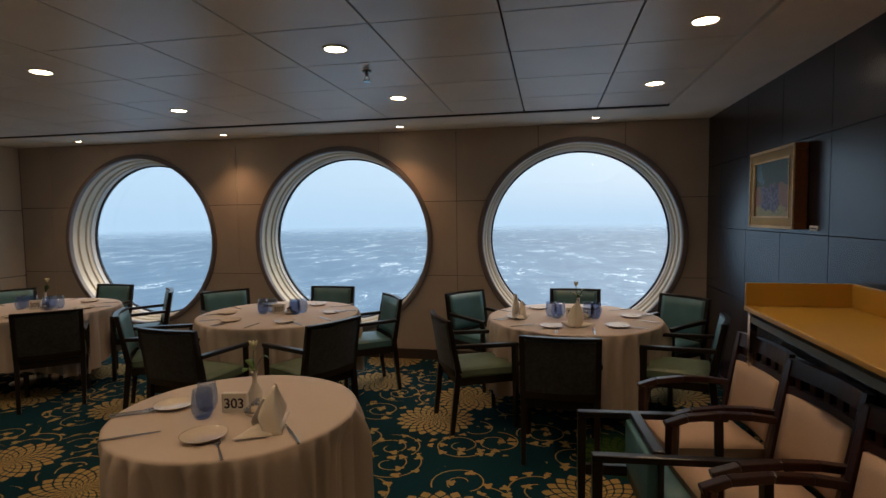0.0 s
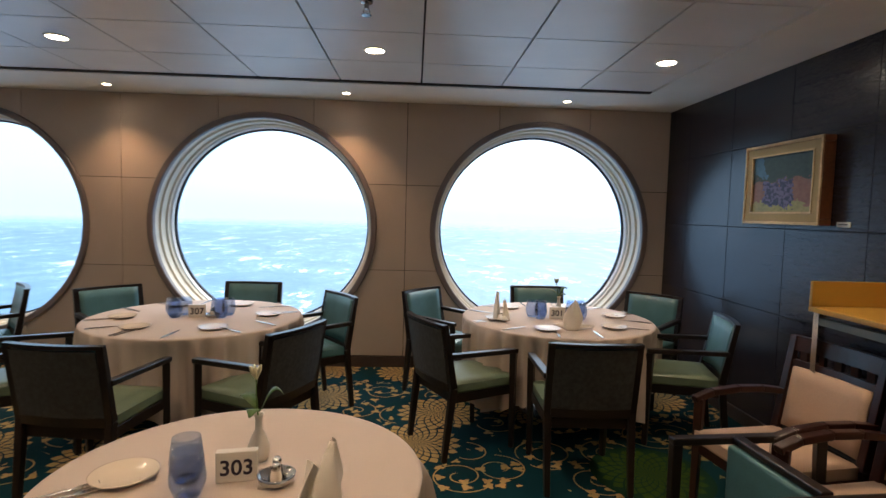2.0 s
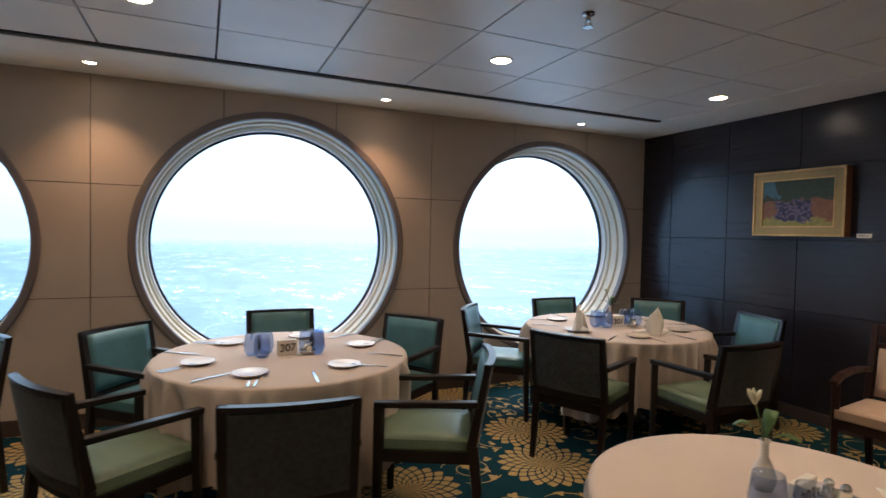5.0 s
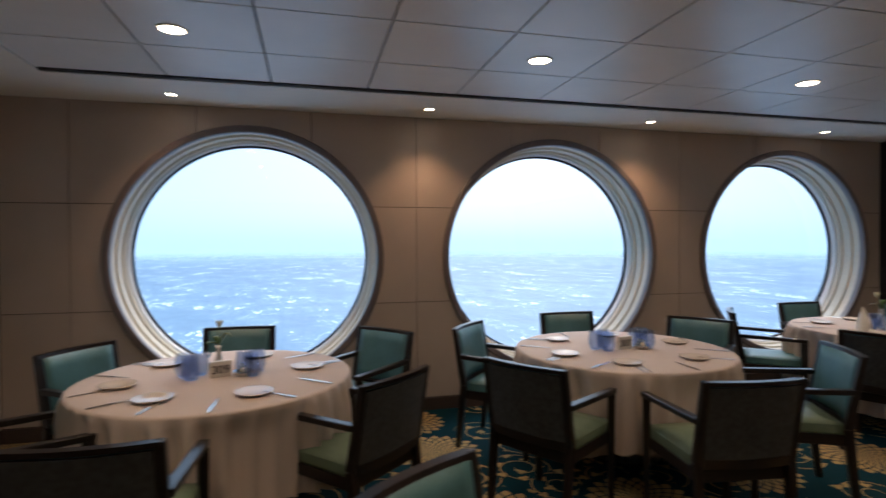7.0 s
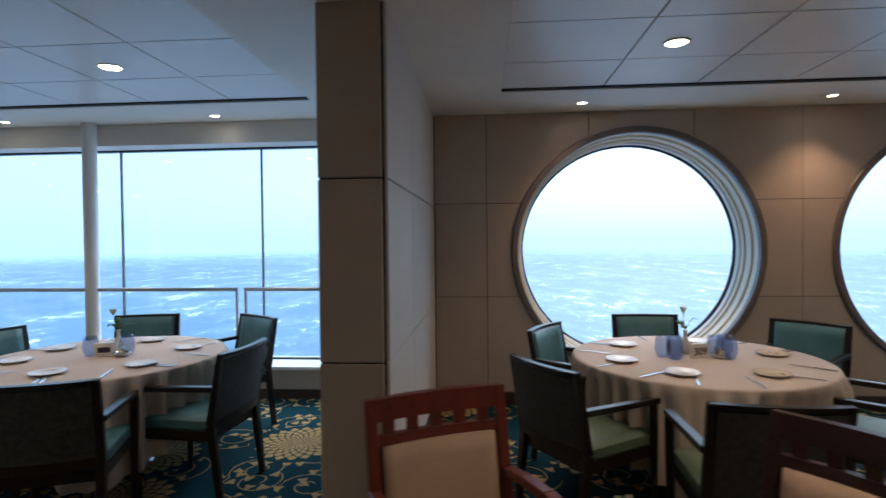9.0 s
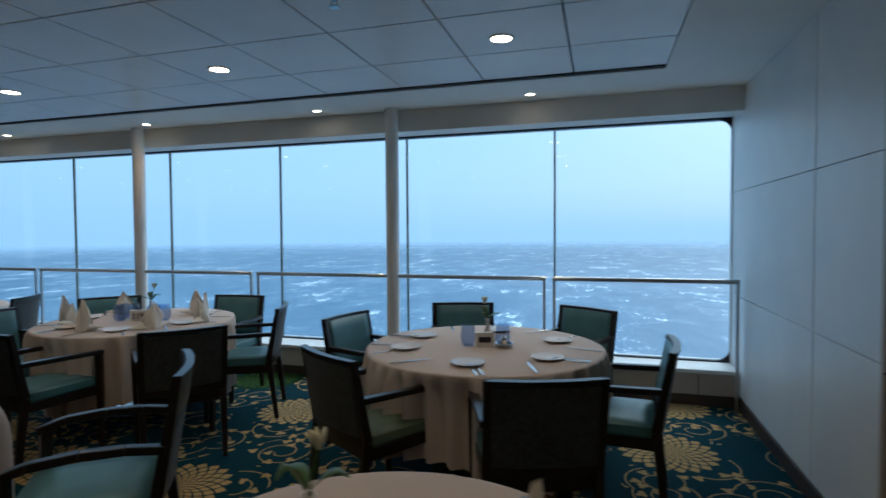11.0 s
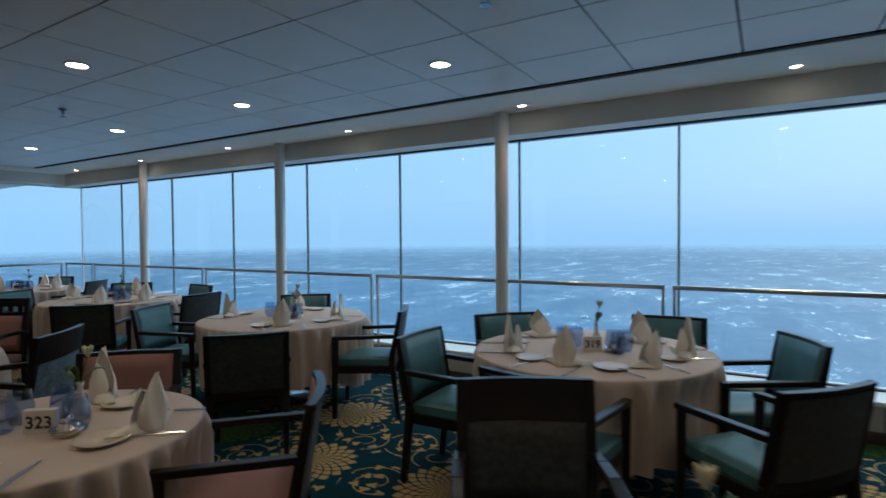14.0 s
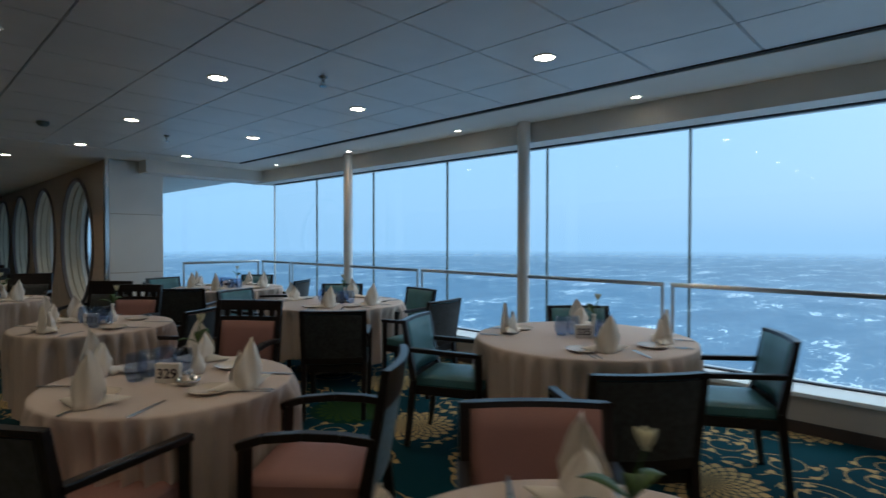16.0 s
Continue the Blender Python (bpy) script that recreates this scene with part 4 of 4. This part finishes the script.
# ---- tables ----
def make_table(radius, seed):
    """A pedestal table with its cloth: returns the two things, standing at the origin."""
    rnd = random.Random(seed)
    t = empty("round_table", "round pedestal dining table under a long cloth", "table", "dining tables")
    bm = bmesh.new()
    lathe(bm, [(0, 0.715), (radius - 0.02, 0.715), (radius - 0.012, 0.722), (radius - 0.012, 0.738), (0, 0.738)], 48)
    part("tabletop", bm, M_WOOD, t)
    bm = bmesh.new()
    lathe(bm, [(0, 0.02), (0.05, 0.02), (0.045, 0.06), (0.04, 0.7), (0.12, 0.714), (0, 0.714)], 24)
    part("pedestal", bm, M_STEEL, t)
    bm = bmesh.new()
    lathe(bm, [(0, 0.0), (0.26, 0.0), (0.265, 0.008), (0.24, 0.016), (0.06, 0.03), (0, 0.03)], 40)
    part("base", bm, M_STEEL, t, "polished steel disc base")
    bm = bmesh.new()
    n = 216
    folds = rnd.choice((15, 17, 19))
    ph = [rnd.uniform(0, 6.28) for _ in range(6)]
    turn = rnd.uniform(0, 1.5)
    levels = [0.0, 0.3, 0.6, 0.85, 0.97, 1.0]
    drops = [0.012, 0.035, 0.08, 0.15, 0.25, 0.36, 0.48, 0.6, 0.75, 0.9, 1.0]
    rings = []
    for k in levels:
        rings.append([(radius * k, 0.743 if k < 1 else 0.740, i) for i in range(n)])
    for dr in drops:
        ring = []
        for i in range(n):
            th = 2 * math.pi * i / n
            corner = abs(math.cos(2 * (th + turn))) ** 3
            hem = 0.27 - 0.12 * corner
            z = 0.738 - (0.738 - hem) * dr
            w = 0.7 - 1.5 * abs(math.sin(folds * 0.5 * th * 2 + ph[0] + 1.4 * math.sin(3 * th + ph[1]))) ** 0.6 + 0.35 * math.sin((folds * 2 + 3) * th + ph[2]) + 0.4 * math.sin(5 * th + ph[3])
            amp = 0.055 * min(1, dr * 5)
            r = radius + 0.010 * min(1, dr * 20) + amp * w + 0.018 * dr - 0.03 * dr * (1 - corner) 
            ring.append((r, z, i))
        rings.append(ring)
    vr = []
    for ring in rings:
        if ring[0][0] < 1e-6:
            v0 = bm.verts.new((0, 0, 0.743))
            vr.append([v0] * n)
        else:
            vr.append([bm.verts.new((r * math.cos(2 * math.pi * i / n), r * math.sin(2 * math.pi * i / n), z)) for r, z, i in ring])
    for a, b in zip(vr, vr[1:]):
        for i in range(n):
            j = (i + 1) % n
            if a[i] is a[j]:
                bm.faces.new((a[i], b[i], b[j]))
            else:
                bm.faces.new((a[i], b[i], b[j], a[j]))
    cl = part("tablecloth", bm, M_CLOTH, smooth=True)
    tagged(cl, "ivory tablecloth hanging in soft folds over round table", "tablecloth", "tablecloths")
    return t, cl


def revolve_part(name, prof, material, parent, n=24, label="", smooth=True):
    bm = bmesh.new()
    lathe(bm, prof, n)
    return part(name, bm, material, parent, label, smooth)


PLATE = empty("side_plate", "small cream china side plate", "plate", "side plates")
revolve_part("dish", [(0, 0.004), (0.05, 0.004), (0.056, 0.0), (0.062, 0.0), (0.092, 0.015), (0.094, 0.018), (0.090, 0.0185), (0.062, 0.007), (0, 0.007)], M_CHINA, PLATE, 40)
KNIFE = empty("table_knife", "polished steel table knife", "cutlery", "table cutlery")
bm = bmesh.new()
bar(bm, (0, -0.11, 0.005), (0, 0.0, 0.005), (0.012, 0.006), (0.016, 0.007))
part("handle", soften(bm, 0.002), M_STEEL, KNIFE)
bm = bmesh.new()
bar(bm, (0, 0.0, 0.005), (0.002, 0.12, 0.004), (0.018, 0.003), (0.008, 0.002))
part("blade", bm, M_STEEL, KNIFE)
FORK = empty("table_fork", "polished steel table fork", "cutlery", "table cutlery")
bm = bmesh.new()
bar(bm, (0, -0.10, 0.005), (0, 0.04, 0.005), (0.013, 0.004), (0.008, 0.004))
part("handle", soften(bm, 0.001, 1), M_STEEL, FORK)
bm = bmesh.new()
bar(bm, (0, 0.04, 0.005), (0, 0.06, 0.006), (0.009, 0.003), (0.024, 0.003))
for k in range(4):
    bar(bm, (-0.0095 + 0.0063 * k, 0.06, 0.006), (-0.0095 + 0.0063 * k, 0.105, 0.007), (0.003, 0.003))
part("tines", bm, M_STEEL, FORK)
TUMBLER = empty("tumbler", "blue tinted stemless glass tumbler", "glass", "blue tumblers")
revolve_part("bowl", [(0.036, 0.004), (0.048, 0.038), (0.049, 0.060), (0.039, 0.130), (0.0375, 0.130), (0.0475, 0.060), (0.046, 0.038), (0.034, 0.010), (0, 0.009)], M_BLUE, TUMBLER, 28)
revolve_part("foot", [(0, 0.0), (0.030, 0.0), (0.034, 0.004), (0.0, 0.006)], M_BLUE, TUMBLER, 28)

VASE = empty("bud_vase", "white china bud vase with a single pale flower", "vase", "bud vases")
revolve_part("body", [(0, 0), (0.026, 0), (0.034, 0.02), (0.036, 0.04), (0.024, 0.075), (0.012, 0.10), (0.011, 0.135), (0.017, 0.15), (0.014, 0.149), (0.008, 0.13), (0.0, 0.1)], M_SIGN, VASE, 24)
bm = bmesh.new()
bar(bm, (0, 0, 0.12), (0.012, 0.004, 0.20), (0.004, 0.004))
bar(bm, (0.012, 0.004, 0.20), (0.03, 0.0, 0.26), (0.004, 0.004), (0.003, 0.003))
part("stem", bm, M_LEAF, VASE)
for az, ln, up in ((0.4, 0.085, 0.03), (2.6, 0.10, 0.02), (4.4, 0.07, 0.05)):
    bm = bmesh.new()
    c, s = math.cos(az), math.sin(az)
    left, right = [], []
    for k in range(7):
        u = k / 6
        w = 0.020 * math.sin(math.pi * min(0.98, u * 0.95 + 0.05)) + 0.001
        r, z = 0.006 + ln * u, 0.155 + up * math.sin(2.4 * u) * 1.4
        left.append(bm.verts.new((r * c - w * s, r * s + w * c, z + 0.004)))
        right.append(bm.verts.new((r * c + w * s, r * s - w * c, z + 0.004)))
    for k in range(6):
        bm.faces.new((left[k], left[k + 1], right[k + 1], right[k]))
    ext = bmesh.ops.extrude_face_region(bm, geom=list(bm.faces))["geom"]
    bmesh.ops.translate(bm, vec=(0, 0, -0.0015), verts=[v for v in ext if isinstance(v, bmesh.types.BMVert)])
    part("leaf", bm, M_LEAF, VASE, smooth=True)
for az in range(5):
    bm = bmesh.new()
    m = Matrix.Translation((0.03, 0, 0.26)) @ Matrix.Rotation(az * 1.257, 4, "Z") @ Matrix.Rotation(radians(28), 4, "Y") @ Matrix.Translation((0, 0, 0.016)) @ Matrix.Diagonal((0.009, 0.007, 0.026, 1))
    bmesh.ops.create_uvsphere(bm, u_segments=8, v_segments=6, radius=1, matrix=m)
    part("petal", bm, M_PETAL, VASE, smooth=True)

CONDIMENT = empty("condiment_set", "polished steel condiment bowl with two glass shakers", "condiments", "condiment sets")
revolve_part("bowl", [(0, 0), (0.035, 0), (0.05, 0.012), (0.055, 0.03), (0.05, 0.03), (0.044, 0.014), (0, 0.006)], M_STEEL, CONDIMENT, 24)
for s in (-1, 1):
    bm = bmesh.new()
    lathe(bm, [(0, 0.006), (0.015, 0.006), (0.017, 0.03), (0.013, 0.052), (0, 0.053)], 16, Matrix.Translation((0.021 * s, 0, 0)))
    sh = part("shaker", bm, M_CHINA if s > 0 else M_CHROME, CONDIMENT, smooth=True)
    bm = bmesh.new()
    lathe(bm, [(0.014, 0.052), (0.014, 0.062), (0.008, 0.07), (0, 0.071)], 16, Matrix.Translation((0.021 * s, 0, 0)))
    part("cap", bm, M_STEEL, sh, smooth=True)


def make_napkin(height, seed):
    """A standing napkin folded to a leaning peak with two spread tails."""
    rnd = random.Random(seed)
    nk = empty("folded_napkin", "white linen napkin folded into a standing peak", "napkin", "folded napkins")
    for nm, h, w, lean, dy in (("rear_fold", height, 0.072, 0.022, -0.014), ("front_fold", height * 0.72, 0.066, -0.010, 0.018)):
        bm = bmesh.new()
        n, rows_n = 14, 9
        prev = None
        for j in range(rows_n + 1):
            v = j / rows_n
            wid = w * (0.62 + 0.38 * v / 0.42 if v < 0.42 else max(0.0, 1 - (v - 0.42) / 0.58) ** 0.8) * (1 + 0.06 * math.sin(7 * v + seed)) + 0.002
            ring = []
            for i in range(n + 1):
                u = -1 + 2 * i / n
                x = wid * u + lean * v
                y = dy + 0.046 * (1 - u * u) * (1 - 0.75 * v) * (1 if dy > 0 else -1) + 0.006 * math.sin(5 * u + 4 * v + seed)
                ring.append(bm.verts.new((x, y, h * v + 0.012 * (1 - abs(u)) * v)))
            if prev:
                for i in range(n):
                    bm.faces.new((prev[i], prev[i + 1], ring[i + 1], ring[i]))
            prev = ring
        ext = bmesh.ops.extrude_face_region(bm, geom=list(bm.faces))["geom"]
        bmesh.ops.translate(bm, vec=(0, 0.003, 0), verts=[v for v in ext if isinstance(v, bmesh.types.BMVert)])
        part(nm, bm, M_NAPKIN, nk, smooth=True)
    for s in (-1, 1):
        bm = bmesh.new()
        prev = None
        for j in range(7):
            v = j / 6
            half = 0.052 * (1 - v) + 0.004
            ring = [bm.verts.new((s * (0.025 + 0.125 * v), 0.012 + half * k / 3 + 0.03 * v, 0.005 + 0.045 * (1 - v) * (1 - (k / 3) ** 2) + 0.012 * v * (1 if s < 0 else 2.2))) for k in range(-3, 4)]
            if prev:
                for i in range(6):
                    bm.faces.new((prev[i], prev[i + 1], ring[i + 1], ring[i]))
            prev = ring
        ext = bmesh.ops.extrude_face_region(bm, geom=list(bm.faces))["geom"]
        bmesh.ops.translate(bm, vec=(0, 0, -0.003), verts=[v for v in ext if isinstance(v, bmesh.types.BMVert)])
        part("tail", bm, M_NAPKIN, nk, smooth=True)
    return nk


NAPKINS = [make_napkin(0.21, 1), make_napkin(0.195, 4), make_napkin(0.225, 7)]


def once(kind, m):
    """The first use moves the original, later ones copy it."""
    if kind.name in used:
        return copy_thing(kind, m)
    used.add(kind.name)
    kind.matrix_basis = m
    return kind


def number_sign(text, m):
    """An upright white block with the table number, or plain bars where it cannot be read."""
    s = empty("table_sign", "small white plastic table number sign" + (" reading " + text if text else ""), "sign", "table signs")
    part("block", soften(boxes((-0.058, -0.014, 0, 0.058, 0.014, 0.090)), 0.002, 1), M_SIGN, s)
    if text:
        cu = bpy.data.curves.new("number", "FONT")
        cu.body, cu.size, cu.align_x, cu.extrude = text, 0.064, "CENTER", 0.0006
        cu.offset = 0.0012
        tmp = bpy.data.objects.new("number", cu)
        scene.collection.objects.link(tmp)
        bpy.context.view_layer.update()
        me = bpy.data.meshes.new_from_object(tmp.evaluated_get(bpy.context.evaluated_depsgraph_get()))
        bpy.data.objects.remove(tmp)
        me.materials.append(M_INK)
        nb = new("number", me)
        nb.parent = s
        nb.matrix_basis = Matrix.Translation((0, -0.0152, 0.022)) @ Matrix.Rotation(radians(90), 4, "X")
    else:
        part("number", boxes((-0.038, -0.0165, 0.028, 0.038, -0.0135, 0.062)), M_INK, s)
    s.matrix_basis = m
    return s


BIG = [make_table(0.735, 11), make_table(0.735, 23), make_table(0.735, 37)]
SMALL = [make_table(0.55, 5), make_table(0.55, 8), make_table(0.60, 14)]
TOP = 0.7435


def lay_table(x, y, pair, turn, seats, radius, number, face, glasses, napkins, vase=(0.03, 0.08)):
    """A table laid for guests. seats: directions in degrees; glasses: places about the middle; napkins: (direction, distance)."""
    rnd = random.Random(int(1000 * (x + 40) + 10 * y))
    m = Matrix.Translation((x, y, 0)) @ Matrix.Rotation(radians(turn), 4, "Z")
    for ob in pair:
        once(ob, m)
    at = lambda dx, dy, rz: Matrix.Translation((x + dx, y + dy, TOP)) @ Matrix.Rotation(radians(rz), 4, "Z")
    for a in seats:
        c, s = math.cos(radians(a)), math.sin(radians(a))
        j = rnd.uniform(-6, 6)
        r = radius * 0.82
        once(KNIFE, at((r - 0.04) * c - 0.15 * s, (r - 0.04) * s + 0.15 * c, a + 90 + j))
        once(FORK, at((r - 0.03) * c + 0.13 * s, (r - 0.03) * s - 0.13 * c, a + 90 - j))
        if rnd.random() < 0.6:
            once(FORK, at((r - 0.03) * c + 0.165 * s, (r - 0.03) * s - 0.165 * c, a + 92 - j))
        pr = radius - 0.30
        once(PLATE, at(pr * c + 0.17 * s, pr * s - 0.17 * c, 0))
    for gx, gy in glasses:
        once(TUMBLER, at(gx, gy, rnd.uniform(0, 90)))
    if vase:
        once(VASE, at(vase[0], vase[1], rnd.uniform(0, 360)))
    f = radians(face)
    number_sign(number, at(0.03 * math.cos(f), 0.03 * math.sin(f), face + 90))
    once(CONDIMENT, at(0.135 * math.cos(f + 1.0), 0.135 * math.sin(f + 1.0), face))
    for a, d in napkins:
        once(rnd.choice(NAPKINS), at(d * math.cos(radians(a)), d * math.sin(radians(a)), a + 90 + rnd.uniform(-35, 35)))


G6 = ((-0.19, 0.02), (-0.14, -0.06), (-0.11, 0.05), (0.13, 0.03), (0.18, -0.05), (0.20, 0.06))
G4 = ((-0.15, -0.03), (-0.11, 0.06), (0.12, 0.05), (0.16, -0.04))
G2 = ((-0.10, -0.01), (0.11, 0.05))
lay_table(0.17, 5.16, BIG[0], 10, (90, 148, 212, 268, 28, -28), 0.765, "301", -95, G6, ((195, 0.48), (270, 0.42)), (0.05, 0.12))
lay_table(-2.53, 5.01, BIG[1], 40, (90, 148, 212, 262, 28, -38), 0.765, "307", -80, G6, (), None)
lay_table(-5.17, 4.91, BIG[2], 70, (90, 155, 215, 262, 28, -42), 0.765, "309", -70, G6, (), (-0.02, 0.11))
lay_table(-8.97, 4.84, BIG[0], 100, (110, 180, 225, 292, -12, 48), 0.765, "", -70, G2, (), (0.0, 0.12))
lay_table(-11.93, 5.08, BIG[1], 20, (148, 72, 15, -42, 205, 262), 0.765, "319", -60, G6,
          ((148, 0.52), (60, 0.46), (10, 0.55), (-35, 0.50), (215, 0.50), (268, 0.48)), (0.0, 0.12))
lay_table(-14.74, 5.10, BIG[2], 15, (120, 18, -42, 205), 0.765, "325", -50, G4, ((122, 0.50), (20, 0.52), (-45, 0.50), (205, 0.52)), (0.02, 0.12))
lay_table(-17.72, 5.12, BIG[0], 55, (125, 70, 5, -42, 205), 0.765, "", -45, G6, ((120, 0.5), (10, 0.52), (-42, 0.5), (205, 0.52)), (0.02, 0.12))
lay_table(-20.30, 5.12, BIG[1], 75, (120, 40, -42, 205, 270), 0.765, "", -45, G6, ((120, 0.5), (35, 0.52), (-42, 0.5), (205, 0.52), (270, 0.5)), (0.02, 0.12))
GS = ((-0.13, -0.09), (-0.06, -0.14))
lay_table(-1.47, 2.63, SMALL[0], 0, (215, -50), 0.575, "303", -80, ((-0.10, -0.12), (-0.14, -0.03)), ((-38, 0.36),), (0.03, 0.10))
lay_table(-3.53, 2.38, SMALL[1], 30, (45, 135), 0.575, "", -80, G2, (), (0.05, 0.08))
lay_table(-6.20, 2.38, SMALL[0], 50, (45, 135), 0.575, "", -80, G2, (), (0.0, 0.07))
lay_table(-8.70, 2.52, SMALL[1], 10, (45, 225), 0.575, "", -80, ((-0.16, -0.02), (-0.08, 0.02)), ((10, 0.30),), (-0.18, 0.06))
lay_table(-11.04, 2.68, SMALL[2], 80, (215, 125), 0.575, "321", -62, ((-0.16, -0.04), (0.12, 0.02)), ((240, 0.40),), (0.0, 0.13))
lay_table(-13.33, 2.65, SMALL[1], 60, (40, 130, 220, -50), 0.575, "323", -52, ((-0.17, -0.02), (-0.11, -0.10), (0.10, 0.06), (-0.09, 0.10)),
          ((125, 0.38), (30, 0.40), (212, 0.40), (-60, 0.42)), (-0.02, 0.13))
lay_table(-15.57, 2.70, SMALL[0], 30, (40, 130, 220, -50), 0.575, "329", -48, ((-0.17, -0.05), (-0.12, -0.12), (-0.20, 0.04), (-0.08, 0.08)),
          ((140, 0.42), (25, 0.42), (-65, 0.42), (212, 0.42)), (-0.05, 0.14))
lay_table(-17.78, 2.90, SMALL[1], 75, (40, 130, 220, -50), 0.575, "331", -40, G4, ((215, 0.4), (-60, 0.40), (190, 0.28)), (-0.05, 0.14))
lay_table(-20.6, 2.55, SMALL[0], 15, (40, 130, 220, -50), 0.575, "", -40, G4, ((30, 0.4), (220, 0.40), (-50, 0.38)), (-0.05, 0.14))
lay_table(-23.6, 2.6, BIG[2], 15, (40, 130, 220, -50), 0.765, "", -40, G4, ((30, 0.5), (220, 0.50), (-50, 0.5)), (-0.05, 0.14))
lay_table(-26.6, 2.5, BIG[0], 15, (40, 130, 220, -50), 0.765, "", -40, G4, ((30, 0.5), (220, 0.50), (-50, 0.5)), (-0.05, 0.14))

# remove the pattern copies that no table took
for ob in (*NAPKINS, PLATE, KNIFE, FORK, TUMBLER, VASE, CONDIMENT):
    if ob.name not in used:
        for o in (*ob.children_recursive, ob):
            bpy.data.objects.remove(o)
